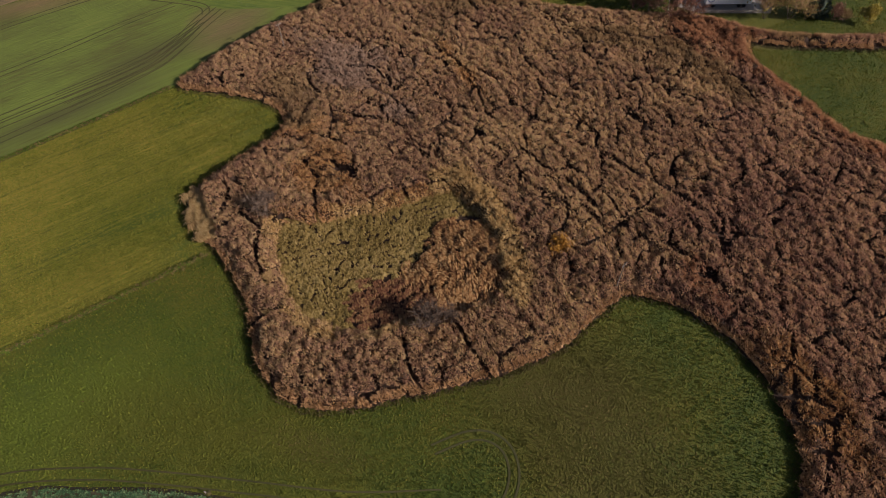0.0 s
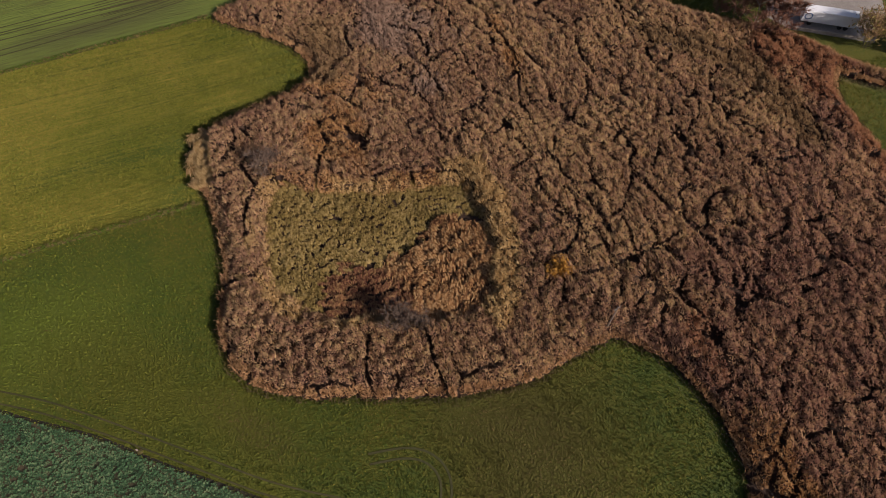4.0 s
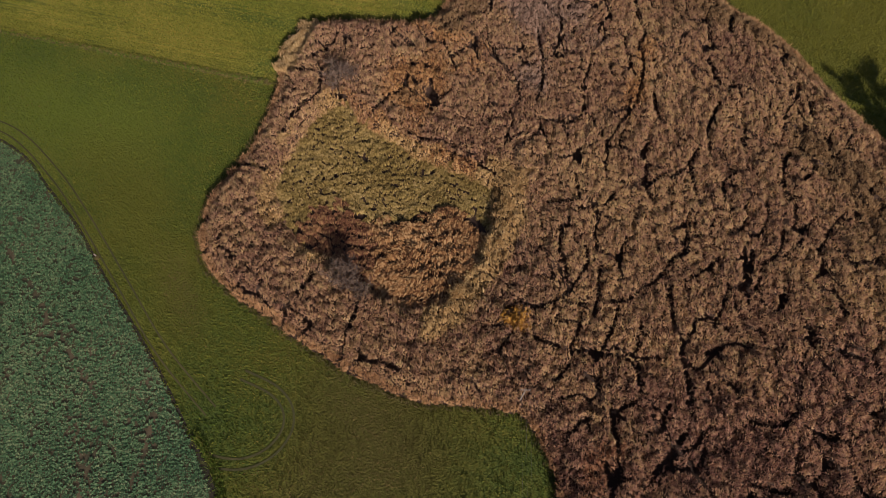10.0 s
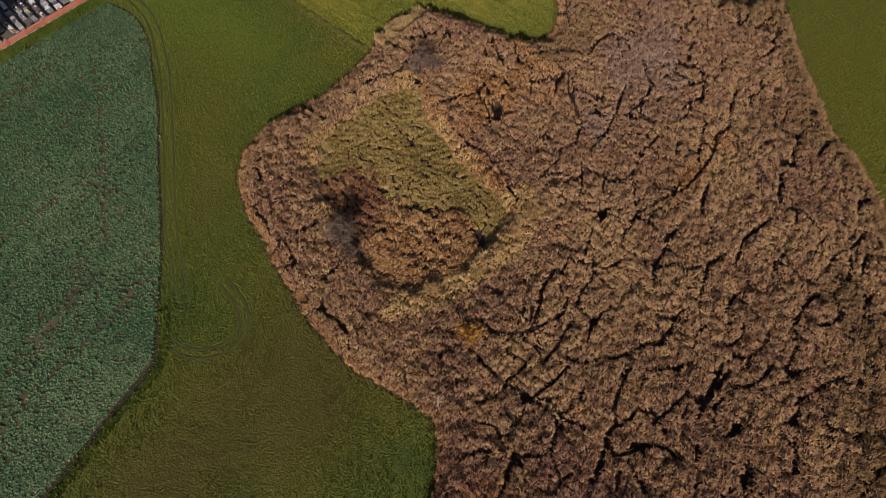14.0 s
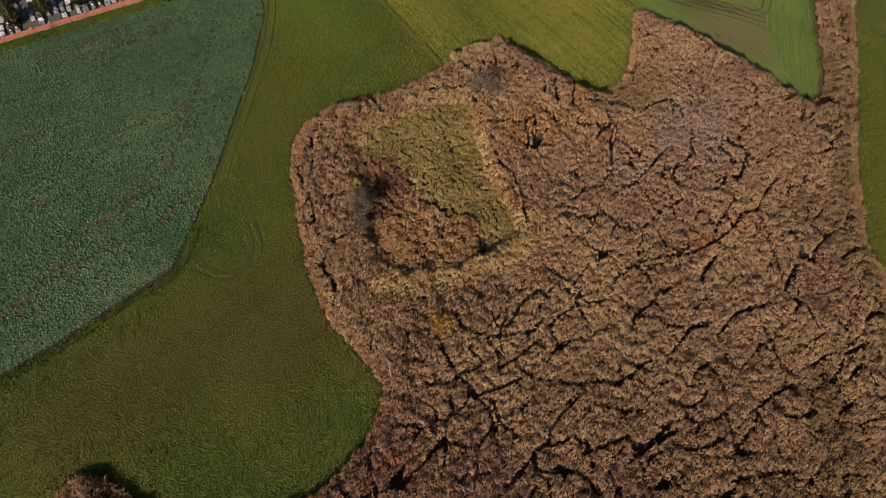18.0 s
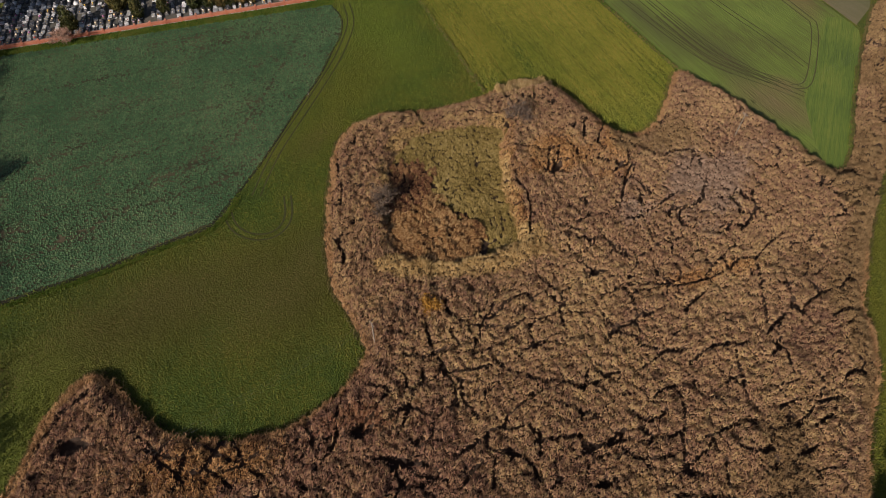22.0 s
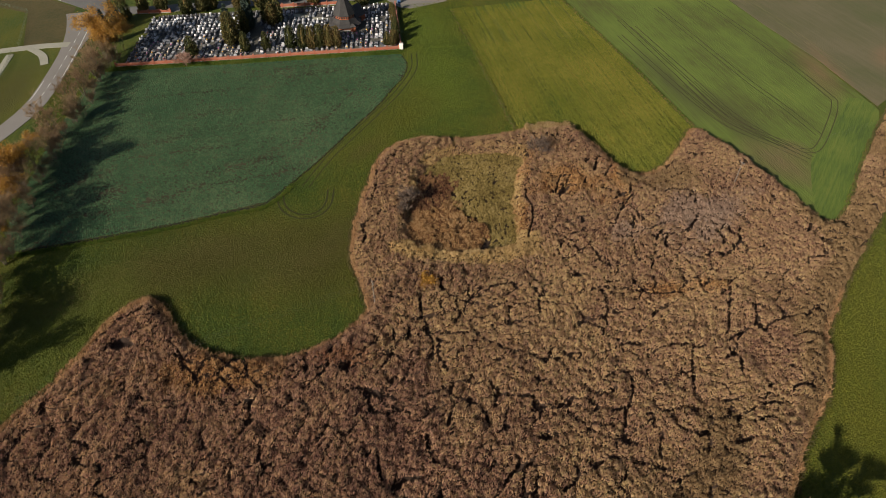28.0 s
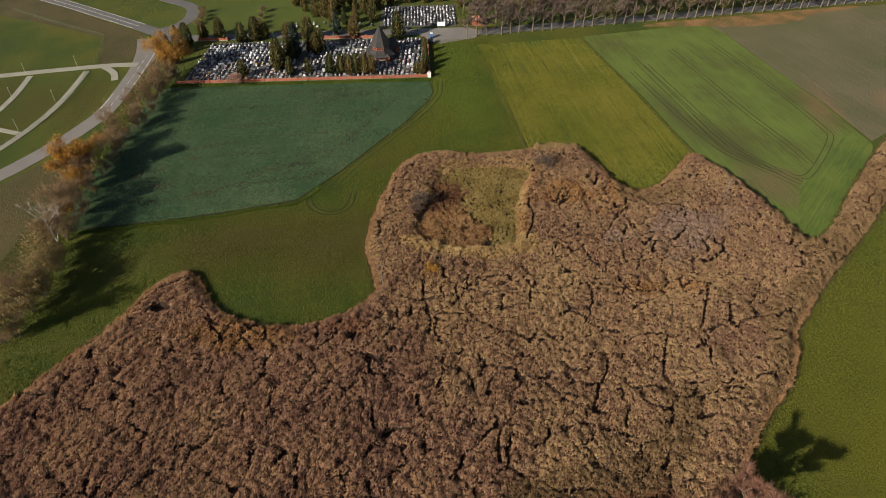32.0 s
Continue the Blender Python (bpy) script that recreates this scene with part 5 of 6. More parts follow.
# trees and bushes between the lane and the rapeseed
HEDGE = smooth_line([(-95.5, -16), (-93.8, -4), (-94.6, 8), (-97.4, 20), (-99.6, 34), (-100.6, 48), (-99.6, 62), (-98.8, 78), (-98.2, 94), (-97.4, 108), (-96.6, 117)], 12)
bush = [tree("bare_bush", "bare brown bush with dense fine twigs beside the lane", "bush", 8.5, 3.6, 220 + k, M_BARK, stems=7, twigs=2100, twig_mat=M_TWIG_BROWN, twig_len=1.0, twig_w=0.05, start=0.08,
             group="roadside bushes") for k in range(4)]
dull = [tree("fading_bush", "olive and brown bush with thinning leaves beside the meadow", "bush", 9.0, 4.2, 230 + k, M_BARK, stems=6, twigs=1100, twig_mat=M_TWIG_TAN, start=0.1, leaves=950,
             leaf_mat=M_LEAF_OLIVE, leaf=0.19, puff=0.5, group="roadside bushes") for k in range(2)]
_r = random.Random(10)
spots, dulls = [], []
for k in range(0, len(HEDGE), 4):
    x, y = HEDGE[k]
    for low in (False, True, True):
        q = (x + _r.uniform(-2.6, 1.2) + (2.2 if low else 0), y + _r.uniform(-1.8, 1.8), _r.uniform(0.35, 0.55) if low else _r.uniform(0.85, 1.3))
        (dulls if y < 16 and _r.random() < 0.75 else spots).append(q)
place(bush, spots, 33, (0.85, 1.15))
place(dull, dulls, 34, (0.85, 1.15))
orange = [tree("orange_tree", "tall tree with orange-yellow autumn leaves beside the lane", "tree", 13.0, 3.9, 240 + k, M_BARK, stems=2, twigs=1500, twig_mat=M_TWIG_TAN, leaves=5200, leaf_mat=M_LEAF_ORANGE, leaf=0.2,
               puff=0.7, start=0.06, group="orange trees") for k in range(2)]
place(orange, [(-96.4, 122, 1.15), (-103.6, 46, 1.05), (-103, 56, 0.6), (-104.5, 66, 0.45), (-95.4, 117, 0.85), (-105.6, 51, 0.85), (-101.8, 40.5, 0.7), (-94.2, 124, 0.95), (-100.2, 29, 0.5)], 35, (0.97, 1.05))
pale = tree("pale_bare_tree", "pale grey bare tree with spreading limbs beside the lane", "tree", 12.0, 4.4, 250, M_BIRCH, stems=3, twigs=1100, twig_mat=M_TWIG_PALE, twig_len=1.2, twig_w=0.05)
pale.matrix_basis = pose(-99.2, 19.6, 0)

# birches and thicket at the marsh's southern corner
birch = tree("birch", "leafless white-stemmed birch with reddish twigs", "tree", 14.5, 2.8, 260, M_BIRCH, stems=3, twigs=9000, twig_mat=M_TWIG_RED, twig_len=1.4, twig_w=0.11, start=0.2)
birch.matrix_basis = pose(49.5, -65.5, 0, 0, 0, 40)
thicket = [tree("reddish_bush", "reddish-brown thicket bush at the corner of the marsh", "bush", 5.5, 3.2, 262 + k, M_BARK, stems=6, twigs=1300, twig_mat=M_TWIG_RED, twig_len=0.9, twig_w=0.08,
                group="corner thicket") for k in range(2)]
place(thicket, [(46.5, -63.5), (51.8, -61.2), (54.2, -58.4), (44, -66.8), (53, -65), (48, -69.5, 1.2)], 36)
willow = [tree("willow_bush", "yellowish-brown willow bush beside the yard", "bush", 5.8, 3.6, 266 + k, M_BARK, stems=7, twigs=1300, twig_mat=M_TWIG_TAN, twig_len=1.0, leaves=500, leaf_mat=M_LEAF_OLIVE,
               leaf=0.2, group="willow bushes") for k in range(2)]
place(willow, [(36.6, -85, 1.3), (33.2, -90, 1.25), (38.6, -88, 1.1), (25.8, -100.5, 0.6), (31.2, -93.5, 0.8)], 37)
spruce = conifer("spruce", "dark green spruce beside the willow bushes", 9.0, 2.6, 270, M_SPRUCE, 1100, 0.8, 0.8)
spruce.matrix_basis = pose(30.5, -96.5, 0)
yellow = tree("small_yellow_tree", "small round tree with yellow-green leaves", "tree", 5.0, 2.4, 271, M_BARK, twigs=150, leaves=1300, leaf_mat=M_LEAF_YELLOW, leaf=0.25, puff=0.45, start=0.2)
yellow.matrix_basis = pose(22.5, -105, 0)

heap_bush = tree("russet_bush", "low russet bush with dry leaves beside the spruce", "bush", 3.4, 2.2, 273, M_BARK, stems=6, twigs=700, twig_mat=M_TWIG_RED, leaves=500, leaf_mat=M_TWIG_RED, leaf=0.22)
heap_bush.matrix_basis = pose(27.5, -99.8, 0)

# bushes that stand in the marsh
bright = tree("yellow_bush", "orange-yellow leafy bush among the brown reeds", "bush", 3.4, 1.6, 280, M_BARK, stems=6, twigs=150, leaves=1700, leaf_mat=M_LEAF_ORANGE, leaf=0.24, puff=0.4)
bright.matrix_basis = pose(0.2, 0.6, 0)
grey = [tree("grey_bush", "leafless dark grey bush with dense twigs in the reeds", "bush", 4.2, 2.6, 282 + k, M_TWIG_GREY, stems=7, twigs=1500, twig_mat=M_TWIG_GREY, twig_len=0.9, twig_w=0.06,
             group="grey bushes") for k in range(2)]
place(grey, [(35.3, 46.2, 1.0), (-1.8, 28.8, 1.1), (-3.2, 26, 0.8), (36.8, 44, 0.7)], 38, (1.15, 1.22))
rimb = [tree("pale_bush", "pale greyish-yellow willow bush on the pond's bank", "bush", 3.2, 1.9, 286 + k, M_TWIG_TAN, stems=7, twigs=900, twig_mat=M_RIM, twig_len=0.8, twig_w=0.07,
             group="pale bushes") for k in range(2)]
place(rimb, [(11, 7.8), (2, 10.8, 0.9), (24.3, 8, 1.0), (20, 7.2, 0.8), (11.2, 50.9, 0.8), (19.6, 50.4, 0.75), (28, 6.5, 0.8), (12.7, 52.3, 0.6), (15.5, 7.2, 0.8)], 39)

# ---- cemetery ----
tagged(part("cemetery_ground", sheet([(-92.4, 112.6), (1.6, 112.6), (1.6, 150.5), (-50, 150.5), (-87, 150.8)], 0.05), M_GRAVEL), "worn gravel ground between the graves", "ground", kind="structure")
tagged(part("cemetery_path", ribbon(smooth_line([(-22, 137), (-27, 140), (-34, 143), (-42, 146.5), (-47, 151)], 6), 2.4, 0.07, 0.04), M_PAVING), "pale paved path to the chapel", "path", kind="structure")


def brick_wall(a, b, label):
    """Panels between piers, each with its coping."""
    a, b = Vector(a), Vector(b)
    ob = thing("brick_wall", a.x, a.y, 0, label, "wall")
    n = max(1, round((b - a).length / 4.2))
    step = (b - a) / n
    turn = math.atan2(step.y, step.x)
    for k in range(n + 1):
        p = step * k
        pier = part("pier", boxed((0.5, 0.5, 1.6), (p.x, p.y, 0.8)), M_BRICK, ob)
        part("cap", boxed((0.62, 0.62, 0.12), (p.x, p.y, 1.66), taper=0.7), M_COPING, pier)
        if k < n:
            q = step * (k + 0.5)
            part("plinth", boxed((step.length - 0.5, 0.36, 0.3), (q.x, q.y, 0.15), turn), M_CONCRETE, ob, "grey rendered plinth")
            part("panel", boxed((step.length - 0.5, 0.28, 0.9), (q.x, q.y, 0.75), turn), M_BRICK, ob)
            part("coping", boxed((step.length - 0.5, 0.4, 0.12), (q.x, q.y, 1.26), turn), M_COPING, ob)
    return ob


brick_wall((-94, 112.2), (1.2, 112.0), "long red brick wall with piers in front of the cemetery")
brick_wall((2.0, 113.0), (2.0, 148.0), "red brick wall with piers beside the meadow")
brick_wall((-50, 152.2), (-20, 151.6), "red brick wall behind the cemetery")
brick_wall((-96, 153.6), (-84, 153.2), "short red brick wall behind the cemetery")
post = thing("wall_end_block", 2.0, 111.9, 0, "white rendered block at the corner of the brick wall", "wall")
part("block", boxed((1.3, 1.2, 2.0), (0, 0, 1.0), bevel=0.05), M_PLASTER, post)
part("cap", boxed((1.5, 1.4, 0.18), (0, 0, 2.09), taper=0.8), M_PLASTER, post)


def grave(seed):
    """A grave: kerb, slab and a headstone whose shape varies, with flowers on some."""
    rng = random.Random(seed)
    pale_one = seed % 2 == 0
    ob = thing("grave", 0, 0, 0, "grave with a polished stone slab and an upright headstone", "grave", "graves of the cemetery")
    w, l = rng.uniform(0.9, 1.5), rng.uniform(1.75, 2.05)
    part("kerb", boxed((w, l, 0.28), (0, 0, 0.17), bevel=0.03), M_GRANITE if pale_one else M_STONE, ob)
    part("slab", boxed((w * 0.86, l * 0.84, 0.12), (0, -0.06, 0.37), bevel=0.02), M_STONE if pale_one else M_GRANITE, ob)
    h = rng.uniform(0.6, 0.95)
    bm = bmesh.new()
    add_box(bm, (w * rng.uniform(0.5, 0.85), 0.16, h), (0, l / 2 - 0.12, 0.31 + h / 2), taper=rng.uniform(0.82, 1.0), bevel=0.03)
    add_box(bm, (w * 0.9, 0.3, 0.16), (0, l / 2 - 0.14, 0.38))
    part("headstone", bm, M_STONE if seed % 3 else M_GRANITE, ob)
    if seed % 2:
        part("bouquet", prism(((0.12, 0.43), (0.26, 0.52), (0.3, 0.66), (0.16, 0.8), (0, 0.84)), 7, centre=(rng.uniform(-0.2, 0.2), l * 0.18)), M_FLOWERS, ob)
    part("lantern", prism(((0.07, 0.42), (0.09, 0.5), (0.09, 0.64), (0.03, 0.72), (0, 0.73)), 6, centre=(rng.uniform(-0.3, 0.3), -l * 0.25)), M_FLOWERS, ob)
    return ob


kinds = [grave(300 + k) for k in range(7)]
_r = random.Random(12)
spots = []
for row in range(14):
    y = 114.7 + row * 2.5
    for k in range(54):
        x = -91 + k * 1.72 + 0.17 * row
        if (abs(x + 17.0) < 6.6 and abs(y - 132.5) < 6.4) or abs(x + 49.5) < 1.2 or x > 0.4:
            continue
        if math.hypot(x + 34, y - 143) < 3.2 or math.hypot(x + 27, y - 140) < 2.6 or _r.random() < 0.1:
            continue
        spots.append((x + _r.uniform(-0.3, 0.3), y + _r.uniform(-0.32, 0.32), _r.uniform(-7, 7)))
spots.sort(key=lambda s: s[1])
for k, (x, y, a) in enumerate(spots[:290]):
    m = pose(x, y, 0.05, 0, 0, a)
    if k < 7:
        kinds[k].matrix_basis = m
    else:
        copy_thing(_r.choice(kinds), m)


def grave_mass(name, spots, label, size_by=1.0):
    """Far graves, joined: slab and headstone each."""
    box = np.array([(sx, sy, sz) for sz in (0, 1) for sx, sy in ((-1, -1), (1, -1), (1, 1), (-1, 1))], float)
    quad = np.array([(0, 3, 2, 1), (4, 5, 6, 7), (0, 1, 5, 4), (1, 2, 6, 5), (2, 3, 7, 6), (3, 0, 4, 7)])
    v, f = [], []
    for x, y in spots:
        w = _r.uniform(0.4, 0.72) * size_by
        for size, at in (((w, 0.95 * size_by, 0.4), (x, y, 0.04)), ((w * _r.uniform(0.5, 0.8), 0.09, _r.uniform(0.8, 1.3) * size_by), (x, y + 0.9 * size_by, 0.04))):
            f.append(quad + 8 * len(v))
            v.append(box * size + at)
    return tagged(link(name, array_mesh(name, np.vstack(v), np.vstack(f)), M_GRAVE_FAR), label, "graves", kind="stuff")


grave_mass("far_graves", [s[:2] for s in spots[290:]], "rows of stone graves at the back of the cemetery")
grave_mass("upper_graves", [(-17 + 1.5 * k + _r.uniform(-0.25, 0.25), 165.5 + 2.3 * j + _r.uniform(-0.2, 0.2)) for j in range(10) for k in range(22) if _r.random() > 0.12], "crowded pale graves across the road", 0.75)
grave_mass("scattered_graves", [(-62 + 2.6 * k + _r.uniform(-0.6, 0.6), 166.5 + 3 * j + _r.uniform(-0.4, 0.4)) for j in range(2) for k in range(16) if _r.random() > 0.25],
           "loose row of graves on the lawn across the road", 0.75)
tagged(part("upper_cemetery_ground", sheet([(-19, 163.5), (15, 163), (16, 190), (-19, 190)], 0.045), M_GRAVEL), "worn ground between graves across the road", "ground", kind="structure")

THUJA = "dense thuja tree, dark green and browning"
thujas = [conifer("thuja", THUJA, 7.0, 1.6, 320 + k, M_THUJA, 1300, 0.34, 0.65) for k in range(4)]
for ob in thujas:
    tagged(ob, group="cemetery thujas")
place(thujas, [(-69.5, 116.5, 0.95), (-44.7, 118.4, 0.75), (-36, 117.8, 0.95), (-31.6, 117.2, 0.95), (-28.8, 117, 1.0), (-26, 117, 1.05), (-22.8, 116.8, 0.9), (-20.2, 116.6, 0.9),
               (-2.6, 115.4, 0.55), (-0.6, 115.2, 0.62), (0.6, 117, 0.6), (0.7, 121, 0.75), (0.6, 127, 0.6), (0.5, 134, 0.6), (0.4, 141, 0.55), (-56.9, 123.2, 1.3), (-53.7, 131.5, 1.1), (-51.6, 117.4, 0.75),
               (-42.4, 139, 1.2), (-45.6, 140.5, 1.25), (-44, 137.2, 1.0), (-99.4, 148.5, 1.1), (-94.4, 155.5, 1.0), (-87, 155, 1.05), (-77, 151, 1.05),
               (-71.5, 153, 1.2), (-68, 154.7, 0.9), (-55.6, 153, 1.0), (-29.4, 153, 1.15), (-10.5, 150, 1.35), (-58.2, 153.4, 0.9), (-49, 152, 1.3)], 40, (1.12, 1.28))
place([conifer("blue_spruce", "bluish spruce with drooping branches in the cemetery", 12.0, 1.9, 330, M_SPRUCE, 1300, 0.75, 0.9)],
      [(-57.5, 126.5), (-52, 135, 0.9), (-37.2, 156.6, 0.75), (-101, 143, 0.75), (-103, 137, 0.7), (-99.5, 131, 0.62)], 41, (1.15, 1.25))
wood = conifer("spruce_tree", "tall dark spruce behind the upper cemetery", 13, 1.8, 331, M_THUJA, 1300, 0.5, 0.8)
tagged(wood, group="dark conifers")
_w = [(-48.9, 178.6), (-44.8, 177), (-40.4, 171.5, 0.8), (-35, 168, 0.75), (-30, 169.5, 0.9), (-26.9, 181), (-22.4, 171, 0.9), (-15, 192), (-7.2, 194), (1.4, 193.5), (-20, 187), (8, 195), (-38, 184), (-33, 190),
      (-55, 186, 0.9), (-12, 199), (-2, 200), (-26, 196), (-44, 193), (-60, 194), (14, 200), (18, 187, 0.8), (-50, 201), (-36, 203)]
place([wood], _w, 42)
redbush = tree("reddish_tree", "small rounded tree with reddish bare twigs at the brick wall", "tree", 5.2, 2.6, 335, M_BARK, stems=7, twigs=2000, twig_mat=M_TWIG_PINK, twig_len=0.8, twig_w=0.08, start=0.1)
redbush.matrix_basis = pose(-70.3, 109.9, -0.8) @ Matrix.Diagonal((1.3, 1.3, 1.0, 1))

# ---- timber chapel ----
chapel = thing("chapel", -16.4, 132.8, 0.05, "octagonal timber chapel with steep dark shingle roofs", "chapel")
T8 = math.pi / 8
part("plinth", prism(((6.1, -0.1), (6.1, 0.5)), 8, T8), M_CONCRETE, chapel, "grey stone plinth")
part("lower_wall", prism(((5.7, 0.5), (5.7, 2.5)), 8, T8), M_TIMBER, chapel, "red-brown timber wall")
part("lower_roof", prism(((7.6, 1.9), (7.65, 2.05), (5.9, 3.2), (4.7, 4.6)), 8, T8), M_SHINGLE, chapel)
band = part("upper_wall", prism(((4.4, 4.4), (4.4, 6.6)), 8, T8), M_TIMBER, chapel, "red-brown timber clerestory")
for k in range(8):
    a = T8 + math.pi / 8 + k * math.pi / 4
    for s in (-1, 0, 1):
        c = Vector((math.cos(a), math.sin(a), 0)) * 4.08 + Vector((-math.sin(a), math.cos(a), 0)) * s * 1.05
        part("window", boxed((0.06, 0.6, 0.75), (c.x, c.y, 5.3), a), M_GLASS, band, "small dark window")
    q = Vector((math.cos(a - math.pi / 8), math.sin(a - math.pi / 8), 0)) * 5.72
    part("corner_post", boxed((0.26, 0.26, 2.1), (q.x, q.y, 1.5), a - math.pi / 8), M_TIMBER, chapel)
roof = part("upper_roof", prism(((4.95, 6.1), (5.0, 6.25), (3.7, 8.8), (2.0, 12.0), (0.45, 15.0), (0, 15.2)), 8, T8), M_SHINGLE, chapel)
part("finial", prism(((0.12, 15.0), (0.12, 15.4), (0.24, 15.6), (0.05, 15.9), (0.04, 16.3), (0, 16.3)), 6), M_SHINGLE, roof)
nave = bmesh.new()
add_box(nave, (6.4, 7.0, 3.6), (4.2, 4.6, 2.0), radians(-42))
part("nave", nave, M_TIMBER, chapel)
bm = bmesh.new()
_c, _s = math.cos(radians(48)), math.sin(radians(48))
_u, _v = Vector((_c, _s, 0)), Vector((-_s, _c, 0))
ends = []
for d in (0.0, 9.4):
    o = _u * d
    ends.append([bm.verts.new(o + _v * 4.1 + Vector((0, 0, 3.2))), bm.verts.new(o + Vector((0, 0, 7.2))), bm.verts.new(o - _v * 4.1 + Vector((0, 0, 3.2)))])
bm.faces.new(ends[0])
bm.faces.new(ends[1][::-1])
for k in range(3):
    j = (k + 1) % 3
    bm.faces.new((ends[0][k], ends[1][k], ends[1][j], ends[0][j]))
bmesh.ops.recalc_face_normals(bm, faces=bm.faces)
part("nave_roof", bm, M_SHINGLE, chapel)
porch = part("porch", boxed((2.2, 1.6, 2.4), (3.4, -5.6, 1.2)), M_TIMBER, chapel)
part("porch_roof", prism(((1.9, 2.3), (1.9, 2.45), (0, 3.4)), 4, math.pi / 4, (3.4, -5.6)), M_SHINGLE, porch)

chapel.location.x, chapel.scale = -17.2, (0.84, 0.84, 0.82)

# ---- at the gate ----
sign = thing("notice_board", 8.2, 161.5, 0.11, "large white notice board on two posts at the gate", "sign")
part("board", boxed((3.4, 0.16, 1.9), (0, 0, 1.55), bevel=0.03), M_WHITE, sign)
for x in (-1.4, 1.4):
    part("post", boxed((0.12, 0.12, 2.5), (x, 0.16, 1.25)), M_STEEL, sign)
gate = thing("gatehouse", 24.5, 164.2, 0, "small red brick gate building behind the trees", "building")
part("wall", boxed((4.6, 3.0, 2.6), (0, 0, 1.3)), M_BRICK, gate)
part("roof", prism(((3.6, 2.6), (3.6, 2.75), (0.4, 4.1), (0, 4.15)), 4, math.pi / 4), M_COPING, gate)
part("door", boxed((0.95, 0.08, 2.05), (-0.9, -1.52, 1.02)), M_TIMBER, gate)
part("window", boxed((1.1, 0.08, 0.9), (1.1, -1.52, 1.5)), M_GLASS, gate)
cabin = thing("portable_toilet", 3.6, 150.0, 0.11, "blue plastic portable toilet with a white roof at the gate", "toilet")
part("cabin", boxed((1.15, 1.15, 2.1), (0, 0, 1.05), bevel=0.05), M_BLUE, cabin)
part("roof", boxed((1.2, 1.2, 0.16), (0, 0, 2.18), taper=0.8), M_WHITE, cabin)
part("door", boxed((0.7, 0.04, 1.8), (0, -0.595, 1.0)), M_BLUE, cabin)


def parked_car(x, y, turn, label):
    ob = thing("car", x, y, 0.11, label, "car")
    bm = boxed((4.2, 1.75, 0.62), (0, 0, 0.58), bevel=0.14)
    body = part("body", bm, M_CARPAINT, ob)
    part("cabin", boxed((2.3, 1.55, 0.58), (-0.15, 0, 1.13), taper=0.74, bevel=0.06), M_GLASS, ob)
    part("roof", boxed((1.62, 1.12, 0.06), (-0.15, 0, 1.44), bevel=0.02), M_CARPAINT, ob)
    for sx in (-1.3, 1.3):
        for sy in (-0.8, 0.8):
            bm = prism(((0.31, -0.1), (0.31, 0.1)), 14)
            bmesh.ops.transform(bm, matrix=Matrix.Translation((sx, sy, 0.31)) @ Matrix.Rotation(math.pi / 2, 4, "X"), verts=bm.verts)
            tyre = part("wheel", bm, M_BLACK, ob)
            bm = prism(((0.18, -0.11), (0.18, 0.11)), 10)
            bmesh.ops.transform(bm, matrix=Matrix.Translation((sx, sy, 0.31)) @ Matrix.Rotation(math.pi / 2, 4, "X"), verts=bm.verts)
            part("rim", bm, M_STEEL, tyre)
    for sy in (-0.6, 0.6):
        part("headlight", boxed((0.08, 0.34, 0.16), (2.08, sy, 0.66)), M_WHITE, ob)
    ob.matrix_basis = pose(x, y, 0.11, 0, 0, turn)
    return ob


parked_car(-8.5, 160.2, 4, "dark blue car parked beside the cemetery")

# ---- yard with a trailer at the southern corner ----
tagged(part("yard", sheet([(46, -72.5), (51, -69.5), (66, -78), (60, -104), (44, -96), (37.2, -88)], 0.06, 0.1), M_CONCRETE), "grey concrete yard behind the reeds", "yard", kind="structure")
kerb = thing("yard_wall", 45.4, -73.4, 0, "low grey concrete edge of the yard", "wall")
part("wall", boxed((15, 0.35, 0.7), (-3.0, -6.4, 0.35), radians(61.5), bevel=0.04), M_CONCRETE, kerb)
trailer = thing("truck_trailer", 45.4, -80.7, 0.06, "long white box trailer with a round blue mark on its side", "trailer")
part("box", boxed((11.5, 2.5, 2.7), (0, 0, 2.35), bevel=0.05), M_WHITE, trailer)
part("chassis", boxed((11.0, 1.2, 0.35), (0, 0, 0.85)), M_BLACK, trailer)
for x in (-4.2, -2.9, 3.6):
    for y in (-0.95, 0.95):
        bm = prism(((0.48, -0.15), (0.48, 0.15)), 14)
        bmesh.ops.transform(bm, matrix=Matrix.Translation((x, y, 0.48)) @ Matrix.Rotation(math.pi / 2, 4, "X"), verts=bm.verts)
        part("wheel", bm, M_BLACK, trailer)
ring = bmesh.new()
for k in range(24):
    a, b = 2 * math.pi * k / 24, 2 * math.pi * (k + 1) / 24
    ring.faces.new([ring.verts.new((4.6 + r * math.cos(c), 1.262, 2.4 + r * math.sin(c))) for r, c in ((0.62, a), (0.62, b), (0.85, b), (0.85, a))])
part("round_mark", ring, M_BLUE, trailer)
trailer.matrix_basis = pose(45.4, -80.7, 0.06, 0, 0, 61.5)
parked_car(51.5, -72.5, 70, "dark car parked in the yard beside the trailer")

# ---- overhead line ----
LINE_AT = [(-105.0, -32.4), (-11.3, -3.5), (82.4, 25.6), (176.1, 54.7)]
_along = math.degrees(math.atan2(29.1, 93.7))


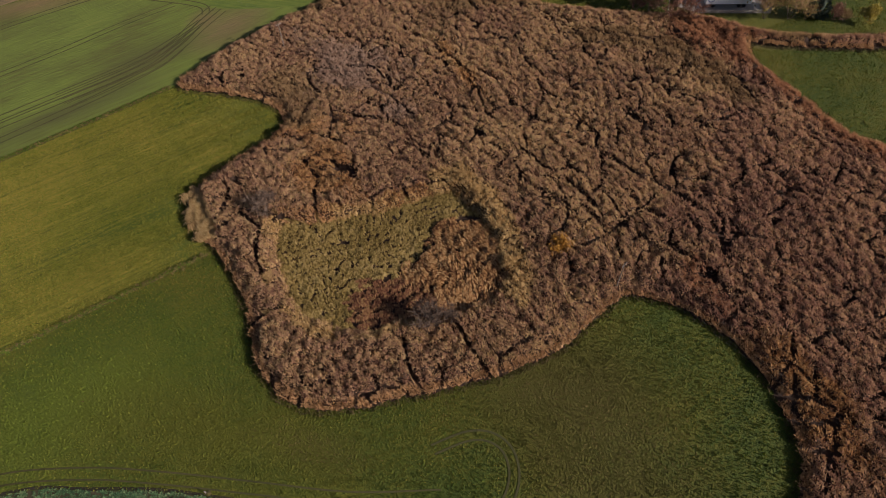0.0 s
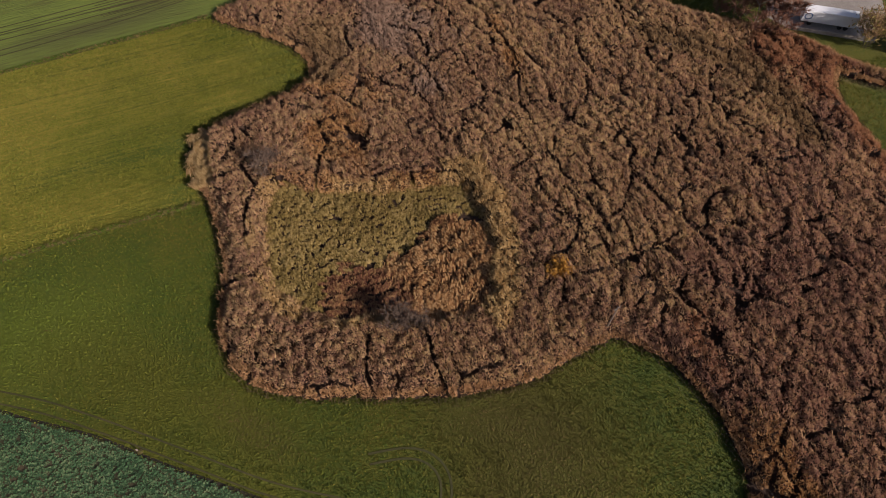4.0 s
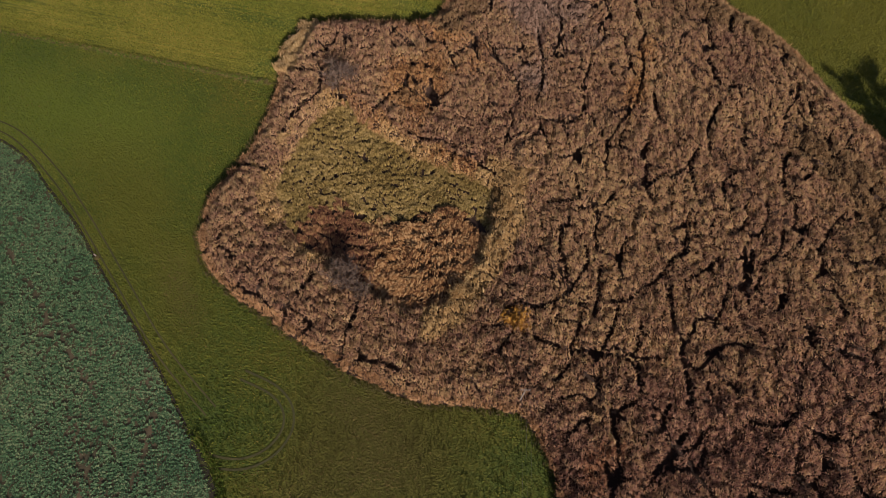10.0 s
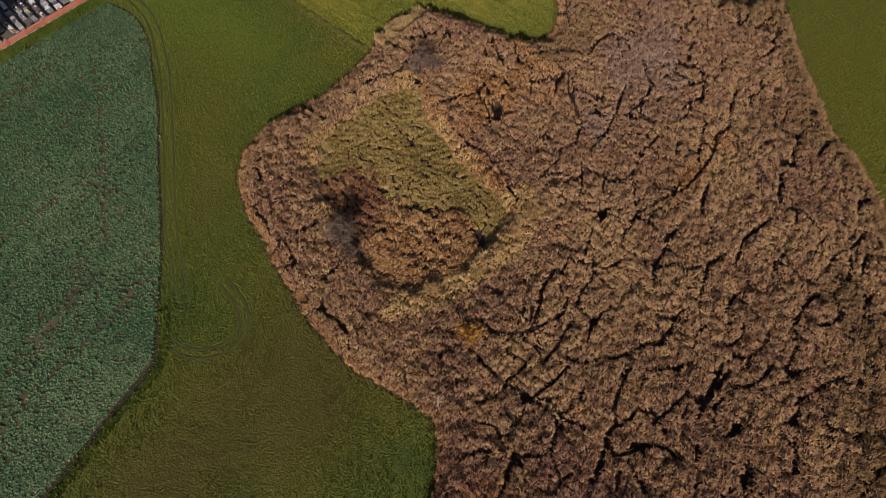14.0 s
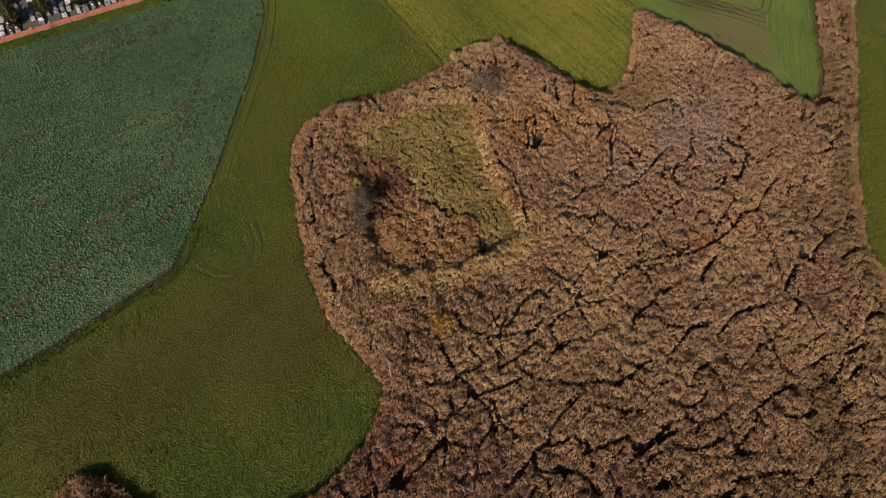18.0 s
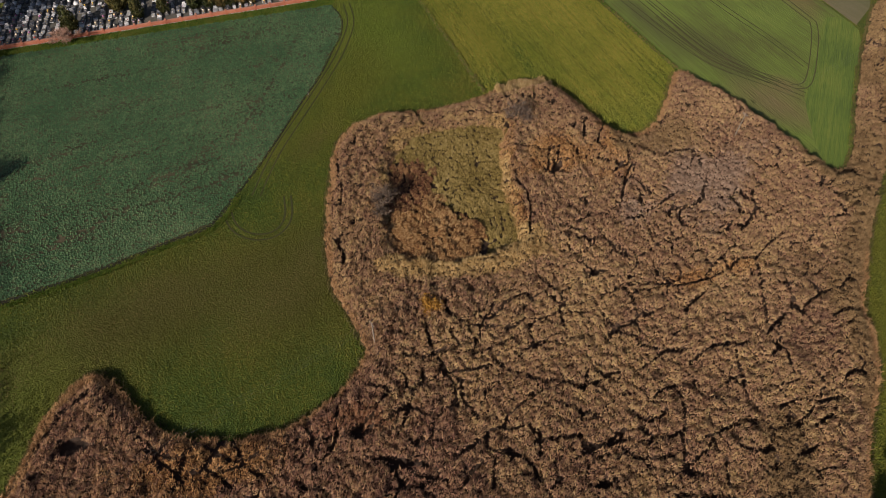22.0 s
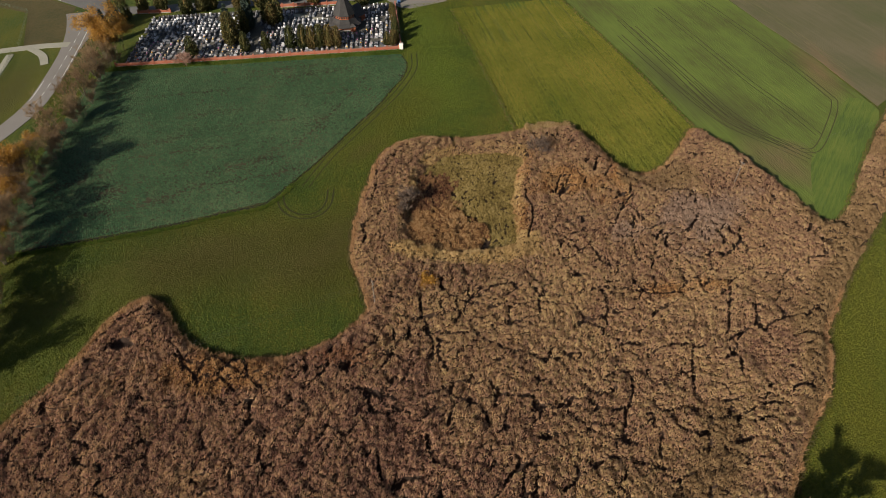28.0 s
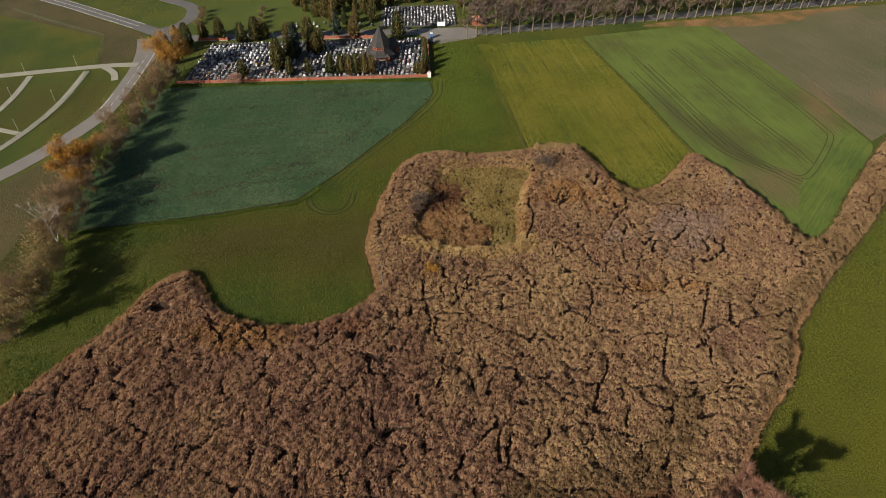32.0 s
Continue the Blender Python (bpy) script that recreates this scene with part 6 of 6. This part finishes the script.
def power_pole(x, y):
    ob = thing("power_pole", x, y, 0, "pale concrete power pole with a steel crossarm in the reeds", "pole", "power poles")
    part("shaft", prism(((0.15, -0.3), (0.13, 3.0), (0.085, 8.4), (0.0, 8.45)), 8), M_POLE, ob)
    part("crossarm", boxed((0.08, 1.4, 0.08), (0, 0, 8.0)), M_STEEL, ob)
    for d in (-0.62, 0.0, 0.62):
        part("insulator", prism(((0.04, 8.04), (0.06, 8.12), (0.04, 8.18), (0.06, 8.26), (0.03, 8.36), (0, 8.38)), 8, centre=(0.0 if d else 0.14, d)), M_CONCRETE, ob)
    ob.matrix_basis = pose(x, y, 0, 0, 0, _along)
    return ob


first = power_pole(*LINE_AT[0])
for x, y in LINE_AT[1:]:
    copy_thing(first, pose(x, y, 0, 0, 0, _along))
_side = Vector((-math.sin(radians(_along)), math.cos(radians(_along)), 0))
for (ax, ay), (bx, by) in zip(LINE_AT, LINE_AT[1:]):
    for d in (-0.62, 0.0, 0.62):
        a, b = Vector((ax, ay, 8.36)) + _side * d, Vector((bx, by, 8.36)) + _side * d
        pts = [a.lerp(b, k / 14) - Vector((0, 0, 1.5 * (1 - (k / 7 - 1) ** 2))) for k in range(15)]
        v = [p + _side * 0.007 * i + Vector((0, 0, 0.007 * j)) for p in pts for i, j in ((-1, 0), (0, -1), (1, 0), (0, 1))]
        f = [(4 * k + c, 4 * k + (c + 1) % 4, 4 * k + 4 + (c + 1) % 4, 4 * k + 4 + c) for k in range(14) for c in range(4)]
        tagged(link("overhead_wire", array_mesh("overhead_wire", v, f), M_WIRE), "thin grey overhead wire sagging between poles", "wire", "overhead wires")

# ---- lamps and fence on the lawns beside the lane ----
for k, (x, y) in enumerate(((-152.0, 104.5), (-134.8, 101.0), (-138.4, 80.4), (-157.0, 125.8), (-139.1, 131.3))):
    ob = thing("path_lamp", x, y, 0, "slim grey lamp post beside the footpath", "street lamp", "path lamps")
    part("post", prism(((0.09, 0.0), (0.06, 4.2), (0, 4.25)), 8), M_STEEL, ob)
    part("head", boxed((0.55, 0.22, 0.1), (0.2, 0, 4.25), bevel=0.02), M_STEEL, ob)
fence = thing("wire_fence", 0, 0, 0, "green wire fence with posts along the footpath", "fence")
_f = smooth_line([(-141, 64.5), (-135.4, 78), (-131.4, 94), (-130.6, 108), (-131.4, 119), (-132.8, 127)], 5)
_g = np.array([(-132.4, 132), (-134, 139), (-135.6, 146), (-137.4, 153.5), (-139.2, 161), (-148, 166.5), (-157.5, 172.4), (-167.5, 178.5), (-181, 187.5), (-195.5, 197)])
for run in (_f, _g):
    for p, q in zip(run, run[1:]):
        a = math.atan2(q[1] - p[1], q[0] - p[0])
        part("post", boxed((0.09, 0.09, 1.5), (p[0], p[1], 0.75), a), M_FENCE, fence)
        for z in (0.35, 0.85, 1.3):
            part("rail", boxed((math.dist(p, q), 0.04, 0.05), ((p[0] + q[0]) / 2, (p[1] + q[1]) / 2, z), a), M_FENCE, fence)
hedgerow = [tree("low_shrub", "low dark shrub at the bend of the side road", "bush", 2.6, 1.6, 350, M_BARK, stems=6, twigs=500, twig_mat=M_TWIG, leaves=400, leaf_mat=M_LEAF_OLIVE, leaf=0.2)]
place(hedgerow, [(-102, 172), (-101, 177), (-101.5, 182), (-103, 187), (-73, 165), (-73.5, 171), (-74, 178), (-74.5, 186)], 43)

stone = thing("boundary_stone", -11.6, 70.2, 0, "grey weathered marker stone in a low heap of soil", "stone")
part("heap", prism(((0.5, -0.05), (0.42, 0.12), (0.2, 0.22), (0, 0.24)), 9), M_ROUGH, stone)
part("marker", boxed((0.22, 0.22, 0.8), (0.25, 0.3, 0.4), 0.4, 0.8, 0.03), M_POLE, stone, "grey stone marker")
